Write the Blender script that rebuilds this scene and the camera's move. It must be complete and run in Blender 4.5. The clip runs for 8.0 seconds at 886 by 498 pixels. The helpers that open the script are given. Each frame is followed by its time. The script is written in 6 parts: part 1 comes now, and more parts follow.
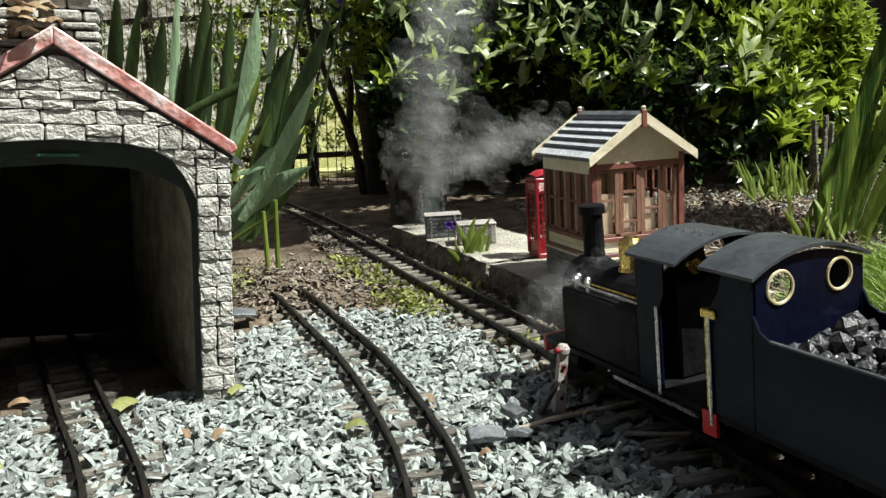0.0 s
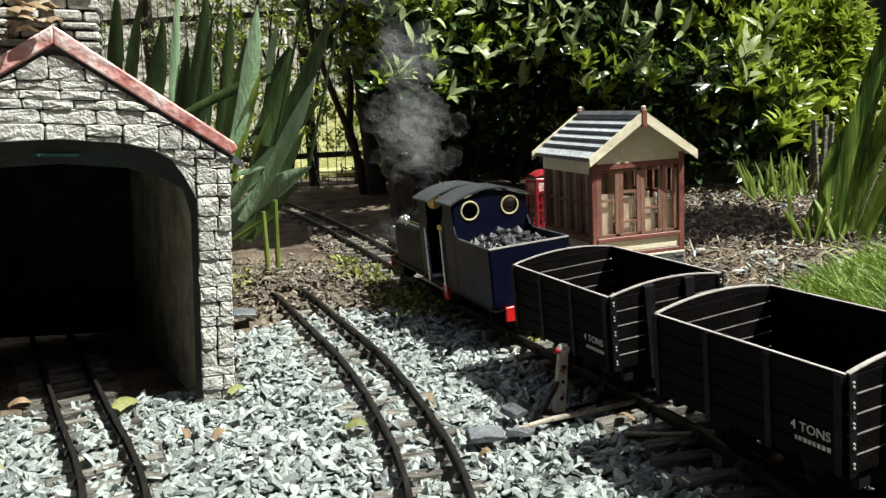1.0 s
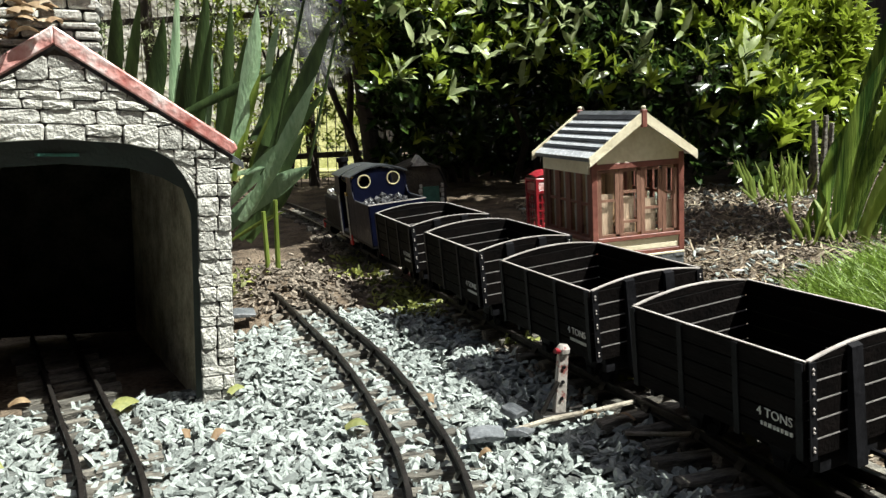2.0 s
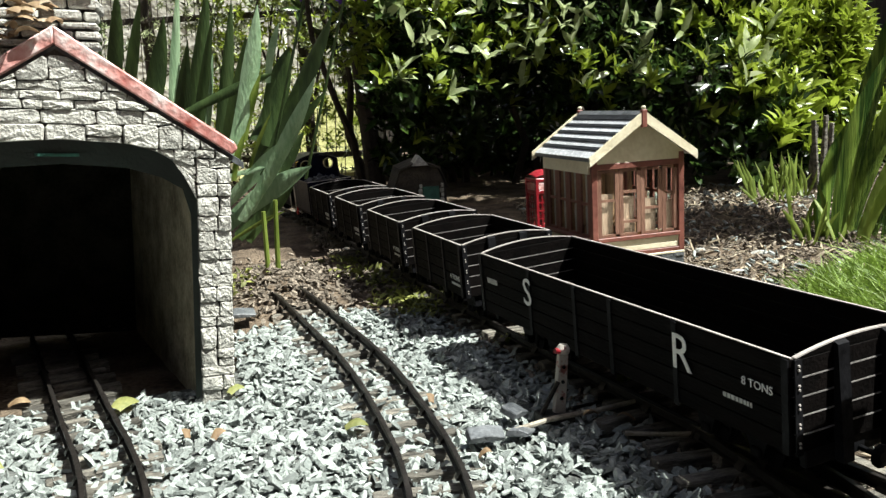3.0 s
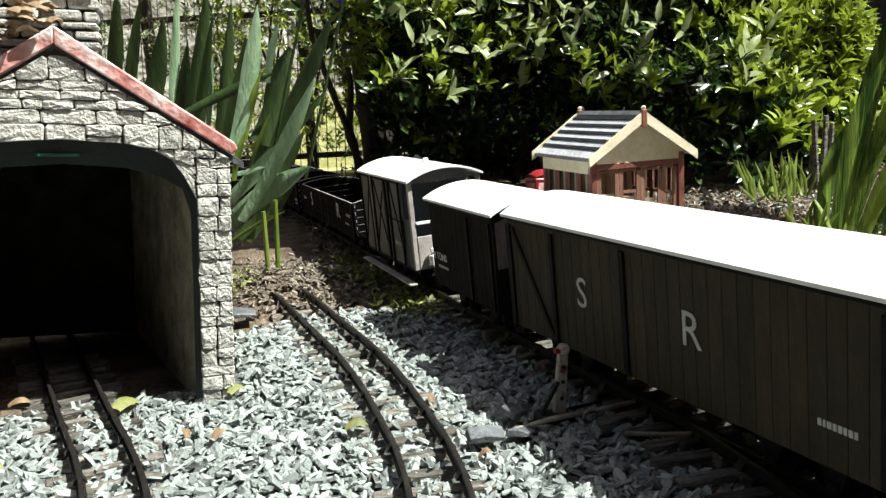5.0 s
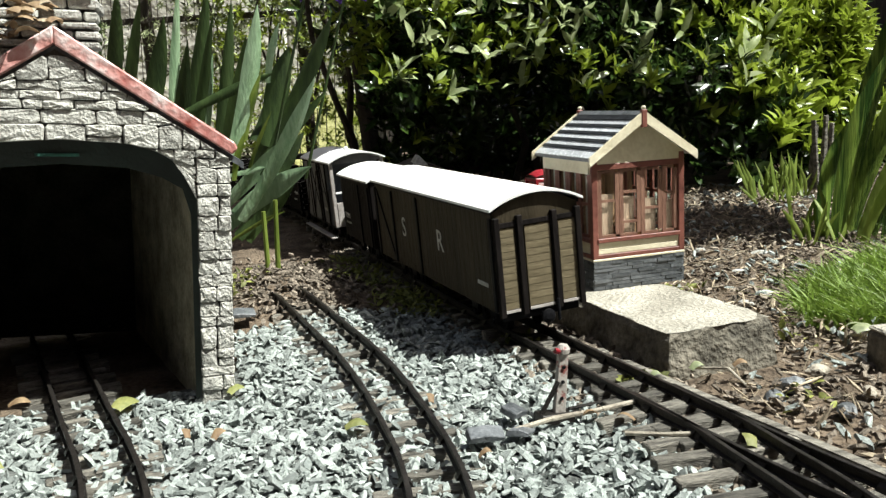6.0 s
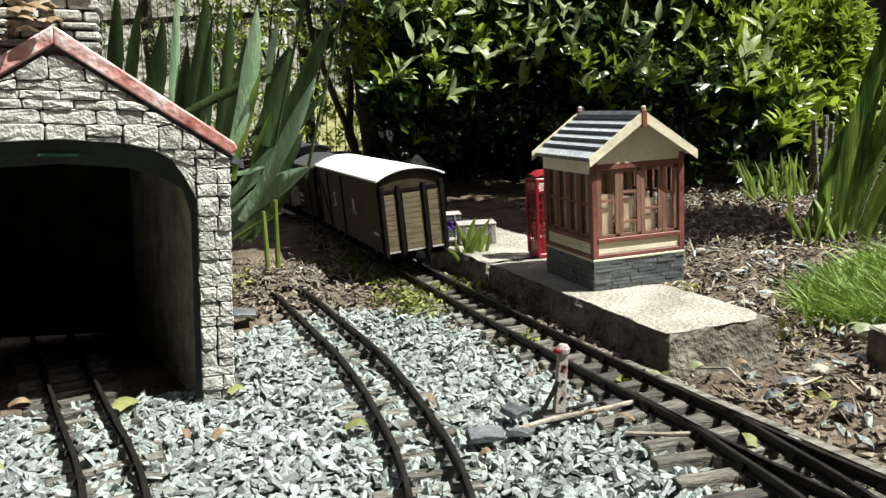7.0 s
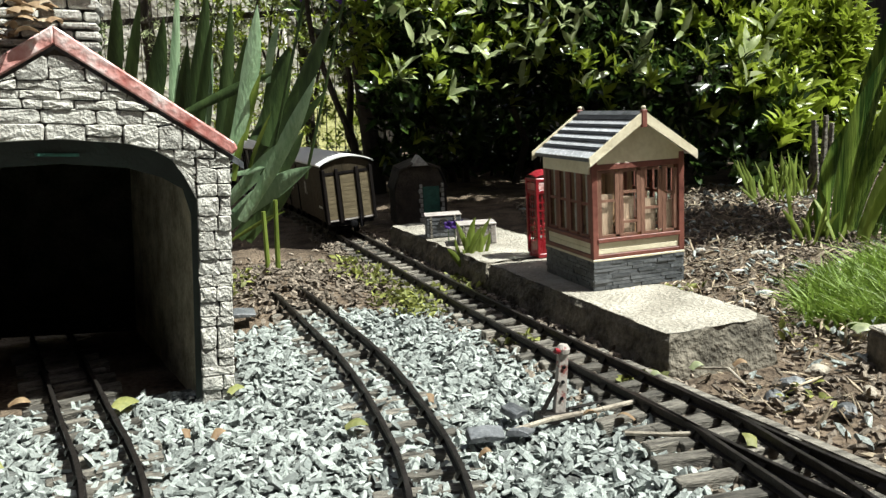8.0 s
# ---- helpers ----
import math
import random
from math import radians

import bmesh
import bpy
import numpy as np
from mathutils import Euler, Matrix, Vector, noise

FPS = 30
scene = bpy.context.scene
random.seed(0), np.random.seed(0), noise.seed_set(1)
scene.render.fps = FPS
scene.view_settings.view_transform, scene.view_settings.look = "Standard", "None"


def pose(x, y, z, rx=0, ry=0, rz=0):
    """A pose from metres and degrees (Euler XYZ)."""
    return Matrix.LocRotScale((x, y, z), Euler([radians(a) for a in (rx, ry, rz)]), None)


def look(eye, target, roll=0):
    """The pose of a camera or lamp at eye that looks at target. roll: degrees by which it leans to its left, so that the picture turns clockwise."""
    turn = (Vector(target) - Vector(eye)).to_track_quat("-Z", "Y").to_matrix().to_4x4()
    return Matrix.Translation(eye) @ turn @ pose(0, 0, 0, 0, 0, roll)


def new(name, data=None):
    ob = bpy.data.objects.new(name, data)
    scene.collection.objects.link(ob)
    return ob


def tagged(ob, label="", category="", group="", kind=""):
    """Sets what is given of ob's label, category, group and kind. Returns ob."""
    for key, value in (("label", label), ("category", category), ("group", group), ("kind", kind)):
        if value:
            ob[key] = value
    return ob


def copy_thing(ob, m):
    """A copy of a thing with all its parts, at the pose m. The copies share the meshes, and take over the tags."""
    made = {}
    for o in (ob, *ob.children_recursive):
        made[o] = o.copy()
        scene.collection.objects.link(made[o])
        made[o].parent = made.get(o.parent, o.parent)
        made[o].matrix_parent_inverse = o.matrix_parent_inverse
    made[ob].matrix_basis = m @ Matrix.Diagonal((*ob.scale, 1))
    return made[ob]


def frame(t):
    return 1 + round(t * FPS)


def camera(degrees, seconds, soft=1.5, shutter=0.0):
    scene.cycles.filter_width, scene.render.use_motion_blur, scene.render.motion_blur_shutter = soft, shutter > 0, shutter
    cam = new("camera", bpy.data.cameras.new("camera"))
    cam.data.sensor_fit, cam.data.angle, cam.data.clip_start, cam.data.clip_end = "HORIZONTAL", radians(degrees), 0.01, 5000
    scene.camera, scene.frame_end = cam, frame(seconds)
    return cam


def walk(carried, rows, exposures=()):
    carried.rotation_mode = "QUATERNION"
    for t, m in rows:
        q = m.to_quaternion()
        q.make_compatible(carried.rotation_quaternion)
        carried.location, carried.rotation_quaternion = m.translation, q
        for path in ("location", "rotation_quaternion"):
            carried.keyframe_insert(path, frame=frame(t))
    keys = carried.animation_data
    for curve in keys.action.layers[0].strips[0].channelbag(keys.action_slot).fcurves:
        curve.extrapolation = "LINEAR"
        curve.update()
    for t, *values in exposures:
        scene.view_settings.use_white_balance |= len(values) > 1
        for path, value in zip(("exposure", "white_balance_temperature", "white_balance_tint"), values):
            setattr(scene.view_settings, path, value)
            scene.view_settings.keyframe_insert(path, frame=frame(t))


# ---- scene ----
# ---- camera ----
EYE = (0.0, 0.0, 0.30)
cam = camera(55.2, 8.0, soft=1.4)
TILT = 10.09
AIM = (0.0, math.cos(radians(TILT)), 0.30 - math.sin(radians(TILT)))
walk(cam, [(0.0, look(EYE, AIM, -3.2)), (8.0, look(EYE, AIM, -3.2))],
     exposures=[(0.0, 0.84), (1.0, 0.90), (3.0, 1.14), (4.5, 1.14), (6.2, 0.92), (8.0, 0.90)])

# ---- light ----
SUN_FROM = (0.95, -0.31)
SUN_UP = 58
SUN_TURN = math.atan2(SUN_FROM[0], SUN_FROM[1])
world = bpy.data.worlds.new("sky")
scene.world = world
world.use_nodes = True
wn = world.node_tree.nodes
sky = wn.new("ShaderNodeTexSky")
sky.sky_type, sky.sun_disc = "NISHITA", False
sky.dust_density, sky.air_density = 4.0, 0.8
sky.sun_elevation, sky.sun_rotation = radians(SUN_UP), SUN_TURN
world.node_tree.links.new(sky.outputs[0], wn["Background"].inputs[0])
wn["Background"].inputs[1].default_value = 0.05
sun = new("sun", bpy.data.lights.new("sun", "SUN"))
sun.data.energy, sun.data.angle, sun.data.color = 5.0, radians(0.5), (0.97, 1.0, 0.93)
_h = Vector((SUN_FROM[0], SUN_FROM[1], 0)).normalized() * math.cos(radians(SUN_UP))
sun.matrix_world = look((_h.x * 6, _h.y * 6, math.sin(radians(SUN_UP)) * 6), (0, 0, 0))
scene.cycles.transparent_max_bounces = 64


# ---- materials ----
def surf(name, a, b, rough=0.8, scale=60.0, bump=0.3, metal=0.0, fine=6.0, rnd=0.0, coat=0.0, spec=0.5, lo=0.35, hi=0.65, stretch=(1, 1, 1), island=False, sheen=None, through_light=0.0):
    """Two colours mixed by coarse and fine noise, with relief, and a change of brightness from piece to piece."""
    m = bpy.data.materials.new(name)
    m.use_nodes = True
    nt = m.node_tree
    n, link = nt.nodes, nt.links.new
    p = n["Principled BSDF"]
    tc = n.new("ShaderNodeTexCoord")
    mp = n.new("ShaderNodeMapping")
    mp.inputs["Scale"].default_value = stretch
    link(tc.outputs["Object"], mp.inputs[0])
    info = n.new("ShaderNodeObjectInfo")
    geo = n.new("ShaderNodeNewGeometry")
    pick = geo.outputs["Random Per Island"] if island else info.outputs["Random"]
    add = n.new("ShaderNodeVectorMath")
    add.operation = "ADD"
    mul = n.new("ShaderNodeMath")
    mul.operation = "MULTIPLY"
    mul.inputs[1].default_value = 7.0
    link(pick, mul.inputs[0])
    link(mp.outputs[0], add.inputs[0])
    link(mul.outputs[0], add.inputs[1])
    big, small = n.new("ShaderNodeTexNoise"), n.new("ShaderNodeTexNoise")
    big.inputs["Scale"].default_value, small.inputs["Scale"].default_value = scale, scale * fine
    big.inputs["Detail"].default_value, small.inputs["Detail"].default_value = 5, 4
    link(add.outputs[0], big.inputs["Vector"])
    link(add.outputs[0], small.inputs["Vector"])
    mixf = n.new("ShaderNodeMath")
    mixf.operation = "MULTIPLY_ADD"
    mixf.inputs[1].default_value = 0.35
    link(small.outputs[0], mixf.inputs[0])
    half = n.new("ShaderNodeMath")
    half.operation = "MULTIPLY"
    half.inputs[1].default_value = 0.65
    link(big.outputs[0], half.inputs[0])
    link(half.outputs[0], mixf.inputs[2])
    ramp = n.new("ShaderNodeValToRGB")
    ramp.color_ramp.elements[0].position, ramp.color_ramp.elements[1].position = lo, hi
    ramp.color_ramp.elements[0].color, ramp.color_ramp.elements[1].color = (*a, 1), (*b, 1)
    # optional third colour above the second, for painted glare
    if sheen:
        e = ramp.color_ramp.elements.new(min(0.98, hi + 0.08))
        e.color = (*sheen, 1)
    link(mixf.outputs[0], ramp.inputs[0])
    out = ramp.outputs[0]
    if rnd:
        hsv = n.new("ShaderNodeHueSaturation")
        rr = n.new("ShaderNodeMapRange")
        rr.inputs[3].default_value, rr.inputs[4].default_value = 1 - rnd, 1 + rnd
        link(pick, rr.inputs[0])
        link(rr.outputs[0], hsv.inputs["Value"])
        link(out, hsv.inputs["Color"])
        out = hsv.outputs[0]
    link(out, p.inputs["Base Color"])
    p.inputs["Metallic"].default_value = metal
    p.inputs["Specular IOR Level"].default_value = spec
    p.inputs["Coat Weight"].default_value = coat
    rg = n.new("ShaderNodeMapRange")
    rg.inputs[3].default_value, rg.inputs[4].default_value = max(0.05, rough - 0.12), min(1, rough + 0.12)
    link(small.outputs[0], rg.inputs[0])
    link(rg.outputs[0], p.inputs["Roughness"])
    if bump:
        bp = n.new("ShaderNodeBump")
        bp.inputs["Strength"].default_value, bp.inputs["Distance"].default_value = bump, 0.6 / scale
        link(mixf.outputs[0], bp.inputs["Height"])
        link(bp.outputs[0], p.inputs["Normal"])
    if through_light:
        tr = n.new("ShaderNodeBsdfTranslucent")
        link(out, tr.inputs[0])
        mx = n.new("ShaderNodeMixShader")
        mx.inputs[0].default_value = through_light
        link(p.outputs[0], mx.inputs[1])
        link(tr.outputs[0], mx.inputs[2])
        link(mx.outputs[0], n["Material Output"].inputs[0])
    return m


M = {}
M["soil"] = surf("soil", (0.045, 0.033, 0.024), (0.21, 0.16, 0.115), 0.95, 14, 0.8, fine=9, spec=0.2)
M["clod"] = surf("clod", (0.05, 0.040, 0.031), (0.31, 0.262, 0.21), 0.95, 60, 0.6, rnd=0.5, island=True, spec=0.2)
M["chip"] = surf("slate_chip", (0.18, 0.204, 0.194), (0.365, 0.40, 0.378), 0.8, 55, 0.6, rnd=0.45, island=True)
M["chip_bed"] = surf("chip_bed", (0.03, 0.032, 0.03), (0.15, 0.16, 0.15), 0.9, 90, 1.0, fine=3)
M["rail"] = surf("rusty_rail", (0.009, 0.008, 0.007), (0.032, 0.027, 0.024), 0.5, 120, 0.3, metal=0.5)
M["railhead"] = surf("worn_rail_head", (0.035, 0.03, 0.027), (0.10, 0.088, 0.08), 0.4, 150, 0.15, metal=0.8)
M["sleeper"] = surf("weathered_sleeper", (0.035, 0.031, 0.026), (0.27, 0.25, 0.21), 0.9, 45, 0.8, rnd=0.6, stretch=(0.6, 3, 3))
M["stone"] = surf("grey_stone", (0.29, 0.281, 0.252), (0.66, 0.65, 0.60), 0.9, 60, 0.9, rnd=0.14)
M["mortar"] = surf("dark_joint", (0.05, 0.047, 0.042), (0.16, 0.15, 0.125), 0.95, 90, 0.6)
# near-white third colour puts the sky's glare into the verge paint
M["redbrown"] = surf("faded_red_paint", (0.40, 0.10, 0.08), (0.66, 0.36, 0.33), 0.34, 12, 0.25, lo=0.40, hi=0.53, sheen=(0.86, 0.78, 0.76))
# pale for light through the doorway; the next, near black, for unlit depth
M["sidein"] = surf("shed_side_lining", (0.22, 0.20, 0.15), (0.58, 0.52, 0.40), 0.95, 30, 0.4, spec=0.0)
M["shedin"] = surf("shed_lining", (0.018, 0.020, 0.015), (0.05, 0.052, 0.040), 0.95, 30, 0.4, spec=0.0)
M["greenpaint"] = surf("dull_green_paint", (0.003, 0.008, 0.006), (0.008, 0.020, 0.015), 0.5, 40, 0.2)
M["greenchip"] = surf("chipped_green_paint", (0.01, 0.06, 0.045), (0.04, 0.16, 0.12), 0.5, 60, 0.2)
M["slate"] = surf("dark_slate", (0.05, 0.055, 0.06), (0.16, 0.17, 0.18), 0.45, 40, 0.3, rnd=0.25)
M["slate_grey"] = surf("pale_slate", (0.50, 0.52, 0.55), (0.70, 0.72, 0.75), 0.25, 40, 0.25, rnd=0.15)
M["cream"] = surf("cream_paint", (0.62, 0.55, 0.38), (0.80, 0.74, 0.56), 0.55, 30, 0.15)
M["maroon"] = surf("red_brown_paint", (0.115, 0.035, 0.026), (0.24, 0.085, 0.062), 0.5, 30, 0.15)
M["brownframe"] = surf("brown_window_frame", (0.15, 0.070, 0.048), (0.27, 0.145, 0.10), 0.55, 25, 0.2, stretch=(4, 4, 0.6))
M["palebrass"] = surf("lacquered_brass", (0.62, 0.52, 0.28), (0.80, 0.72, 0.46), 0.35, 60, 0.05, metal=0.35)
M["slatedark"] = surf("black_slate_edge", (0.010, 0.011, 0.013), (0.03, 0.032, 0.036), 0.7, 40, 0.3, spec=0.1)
M["lime"] = surf("lime_moss", (0.06, 0.075, 0.016), (0.33, 0.35, 0.09), 0.6, 30, 0.2, rnd=0.55, island=True, through_light=0.25)
M["drytwig"] = surf("dry_twig", (0.16, 0.135, 0.105), (0.42, 0.38, 0.31), 0.9, 60, 0.4)
M["inwood"] = surf("bare_wood", (0.24, 0.13, 0.07), (0.42, 0.26, 0.15), 0.7, 25, 0.3, stretch=(4, 4, 0.6))
# colour of the reflection boards in the cabin's front windows
M["pane_tan"] = surf("pale_window_wood", (0.30, 0.19, 0.13), (0.50, 0.36, 0.27), 0.6, 25, 0.2, stretch=(4, 4, 0.6))
M["concrete"] = surf("concrete", (0.24, 0.222, 0.18), (0.50, 0.468, 0.40), 0.9, 13, 0.6, fine=13)
M["moss"] = surf("mossy_concrete", (0.045, 0.040, 0.030), (0.24, 0.215, 0.17), 0.95, 30, 0.9, fine=5)
M["phone"] = surf("red_gloss", (0.19, 0.006, 0.011), (0.30, 0.022, 0.03), 0.3, 40, 0.1)
M["blue"] = surf("dark_blue_paint", (0.002, 0.0025, 0.009), (0.004, 0.0055, 0.018), 0.35, 30, 0.08, spec=0.12)
M["black"] = surf("black_paint", (0.004, 0.004, 0.0045), (0.014, 0.014, 0.016), 0.45, 50, 0.12, spec=0.06)
M["roofblack"] = surf("grey_black_roof", (0.03, 0.034, 0.038), (0.065, 0.07, 0.076), 0.35, 30, 0.1)
M["brass"] = surf("brass", (0.5, 0.33, 0.08), (0.78, 0.58, 0.2), 0.25, 60, 0.05, metal=1)
M["steel"] = surf("bright_steel", (0.5, 0.5, 0.5), (0.8, 0.8, 0.8), 0.3, 60, 0.1, metal=0.9)
M["red"] = surf("buffer_red", (0.5, 0.008, 0.01), (0.72, 0.02, 0.02), 0.4, 40, 0.05)
M["coal"] = surf("coal", (0.012, 0.012, 0.013), (0.07, 0.07, 0.075), 0.3, 50, 0.5, rnd=0.4)
M["wagon"] = surf("umber_wagon_paint", (0.002, 0.0018, 0.0018), (0.006, 0.0046, 0.0043), 0.65, 30, 0.2, stretch=(0.5, 2, 2), rnd=0.2, spec=0.04)
M["edgedark"] = surf("worn_dark_edge", (0.12, 0.11, 0.105), (0.30, 0.28, 0.27), 0.5, 50, 0.1)
M["edge"] = surf("worn_grey_edge", (0.28, 0.25, 0.23), (0.5, 0.46, 0.44), 0.5, 50, 0.1)
M["leverpaint"] = surf("worn_white_red_paint", (0.22, 0.07, 0.06), (0.36, 0.33, 0.30), 0.5, 70, 0.3, lo=0.40, hi=0.48)
M["van"] = surf("brown_van_paint", (0.026, 0.020, 0.011), (0.052, 0.040, 0.024), 0.6, 25, 0.2, stretch=(2, 2, 0.6), rnd=0.1, spec=0.2)
M["vanpanel"] = surf("tan_end_panel", (0.10, 0.078, 0.042), (0.175, 0.14, 0.08), 0.65, 22, 0.15, stretch=(1, 1, 3))
M["vandark"] = surf("dark_van_paint", (0.007, 0.006, 0.006), (0.016, 0.013, 0.012), 0.6, 25, 0.2, stretch=(2, 2, 0.6), spec=0.06)
M["brakegrey"] = surf("grey_van_paint", (0.10, 0.103, 0.103), (0.165, 0.17, 0.17), 0.55, 25, 0.15, stretch=(2, 2, 0.6))
M["bluegrey"] = surf("blue_grey_paint", (0.045, 0.052, 0.062), (0.075, 0.085, 0.10), 0.5, 25, 0.15)
M["whiteroof"] = surf("white_roof", (0.80, 0.80, 0.79), (0.87, 0.87, 0.86), 0.6, 12, 0.0)
M["white"] = surf("white_lettering", (0.7, 0.7, 0.68), (0.85, 0.85, 0.82), 0.6, 60, 0.05)
M["grey"] = surf("grey_figures", (0.42, 0.42, 0.4), (0.6, 0.6, 0.57), 0.6, 60, 0.05)
# hedge leaf colours: dark, yellowed as if sunlit, paled as if glinting
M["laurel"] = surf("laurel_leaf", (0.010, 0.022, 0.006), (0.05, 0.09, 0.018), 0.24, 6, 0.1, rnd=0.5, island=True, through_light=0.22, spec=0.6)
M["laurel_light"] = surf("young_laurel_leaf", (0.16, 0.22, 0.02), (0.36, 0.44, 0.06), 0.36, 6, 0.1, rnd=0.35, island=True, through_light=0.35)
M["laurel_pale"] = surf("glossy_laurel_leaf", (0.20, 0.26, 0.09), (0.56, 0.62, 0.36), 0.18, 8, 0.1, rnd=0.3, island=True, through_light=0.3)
# iris leaf with the shade put into its colour
M["iris_shade"] = surf("dark_iris_leaf", (0.028, 0.055, 0.016), (0.085, 0.14, 0.040), 0.5, 14, 0.15, rnd=0.35, through_light=0.3, stretch=(3, 3, 0.3))
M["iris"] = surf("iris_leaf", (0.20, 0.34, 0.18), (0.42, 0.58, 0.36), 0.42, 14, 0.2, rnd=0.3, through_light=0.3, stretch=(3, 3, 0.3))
# yellow-green of the weeds, also the sunlit tone of the irises
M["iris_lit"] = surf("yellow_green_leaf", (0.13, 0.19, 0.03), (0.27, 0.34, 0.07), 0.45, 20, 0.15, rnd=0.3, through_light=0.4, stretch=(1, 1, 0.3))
M["broad"] = surf("broad_leaf", (0.030, 0.075, 0.012), (0.27, 0.38, 0.07), 0.38, 11, 0.3, rnd=0.2, through_light=0.35, stretch=(5, 5, 0.2), lo=0.42, hi=0.62)
M["grass"] = surf("grass_blade", (0.12, 0.20, 0.03), (0.30, 0.42, 0.08), 0.6, 20, 0.05, rnd=0.4, island=True, through_light=0.35)
M["ivy"] = surf("small_leaf", (0.09, 0.12, 0.05), (0.44, 0.48, 0.28), 0.4, 20, 0.1, rnd=0.7, island=True, through_light=0.3)
M["twig"] = surf("dark_twig", (0.02, 0.016, 0.012), (0.07, 0.055, 0.04), 0.9, 40, 0.5)
M["oldwood"] = surf("old_fence_wood", (0.03, 0.025, 0.02), (0.10, 0.085, 0.065), 0.9, 20, 0.5, stretch=(3, 3, 0.5))
M["wall"] = surf("pale_garden_wall", (0.50, 0.48, 0.41), (0.74, 0.71, 0.63), 0.9, 3, 0.3)
M["lawn"] = surf("lawn", (0.26, 0.27, 0.08), (0.52, 0.50, 0.24), 0.9, 20, 0.6)
M["petal"] = surf("violet_petal", (0.04, 0.012, 0.15), (0.10, 0.04, 0.28), 0.5, 40, 0.1, through_light=0.3)
M["dryleaf"] = surf("yellowing_leaf", (0.14, 0.16, 0.045), (0.30, 0.30, 0.11), 0.6, 40, 0.2, rnd=0.2, through_light=0.2)
M["deadleaf"] = surf("fallen_leaf", (0.16, 0.095, 0.05), (0.36, 0.26, 0.15), 0.7, 40, 0.2, rnd=0.3, island=True, through_light=0.2)
M["litter"] = surf("dry_litter", (0.22, 0.17, 0.11), (0.52, 0.44, 0.32), 0.8, 60, 0.2, rnd=0.45, island=True)
glass = bpy.data.materials.new("pane_glass")
glass.use_nodes = True
_g = glass.node_tree.nodes["Principled BSDF"]
_g.inputs["Base Color"].default_value = (0.9, 0.95, 0.93, 1)
_g.inputs["Roughness"].default_value, _g.inputs["Transmission Weight"].default_value, _g.inputs["IOR"].default_value = 0.03, 1.0, 1.08
M["glass"] = glass


# ---- mesh helpers ----
R = random.Random(7)


def part(name, bm, material, parent=None, label="", smooth=False):
    me = bpy.data.meshes.new(name)
    bm.to_mesh(me)
    bm.free()
    me.materials.append(M[material] if isinstance(material, str) else material)
    if smooth:
        me.polygons.foreach_set("use_smooth", [True] * len(me.polygons))
    ob = new(name, me)
    ob.parent = parent
    if label:
        ob["label"] = label
    return ob


def again(ob, m=None, parent=None):
    """Another piece on the same mesh."""
    o = new(ob.name.split(".")[0], ob.data)
    o.parent = parent or ob.parent
    if m is not None:
        o.matrix_basis = m
    return o


def thing(name, label, category, m=None, group="", kind=""):
    e = new(name)
    e.empty_display_size = 0.02
    if m is not None:
        e.matrix_basis = m
    return tagged(e, label, category, group, kind)


def raw(verts, faces):
    bm = bmesh.new()
    v = [bm.verts.new(p) for p in verts]
    for f in faces:
        bm.faces.new([v[i] for i in f])
    return bm


def box(x0, x1, y0, y1, z0, z1, bevel=0.0, bm=None, m=None):
    b = bmesh.new()
    v = [b.verts.new((x, y, z)) for x in (x0, x1) for y in (y0, y1) for z in (z0, z1)]
    for f in ((0, 1, 3, 2), (4, 6, 7, 5), (0, 4, 5, 1), (2, 3, 7, 6), (0, 2, 6, 4), (1, 5, 7, 3)):
        b.faces.new([v[i] for i in f])
    if bevel:
        bmesh.ops.bevel(b, geom=b.edges[:], offset=bevel, segments=1, affect="EDGES")
    if m is not None:
        bmesh.ops.transform(b, matrix=m, verts=b.verts)
    return join(bm, b) if bm else b


def join(bm, b):
    me = bpy.data.meshes.new("tmp")
    b.to_mesh(me)
    b.free()
    bm.from_mesh(me)
    bpy.data.meshes.remove(me)
    return bm


def prism(outline, d0, d1, axis="y", bevel=0.0, bm=None):
    """A solid with the outline (u, z) drawn out along one axis from d0 to d1."""
    b = bmesh.new()
    at = (lambda u, d, z: (u, d, z)) if axis == "y" else (lambda u, d, z: (d, u, z))
    lo = [b.verts.new(at(u, d0, z)) for u, z in outline]
    hi = [b.verts.new(at(u, d1, z)) for u, z in outline]
    k = len(outline)
    b.faces.new(lo)
    b.faces.new(hi[::-1])
    for i in range(k):
        b.faces.new([lo[i], hi[i], hi[(i + 1) % k], lo[(i + 1) % k]])
    bmesh.ops.recalc_face_normals(b, faces=b.faces)
    if bevel:
        bmesh.ops.bevel(b, geom=b.edges[:], offset=bevel, segments=1, affect="EDGES")
    return join(bm, b) if bm else b


def cyl(p0, p1, r0, r1=None, n=12, bm=None):
    b = bm or bmesh.new()
    p0, p1 = Vector(p0), Vector(p1)
    r1 = r0 if r1 is None else r1
    q = (p1 - p0).to_track_quat("Z", "Y")
    rings = []
    for p, r in ((p0, r0), (p1, r1)):
        rings.append([b.verts.new(p + q @ Vector((r * math.cos(2 * math.pi * i / n), r * math.sin(2 * math.pi * i / n), 0))) for i in range(n)])
    for i in range(n):
        b.faces.new([rings[0][i], rings[0][(i + 1) % n], rings[1][(i + 1) % n], rings[1][i]])
    b.faces.new(rings[0][::-1])
    b.faces.new(rings[1])
    return b


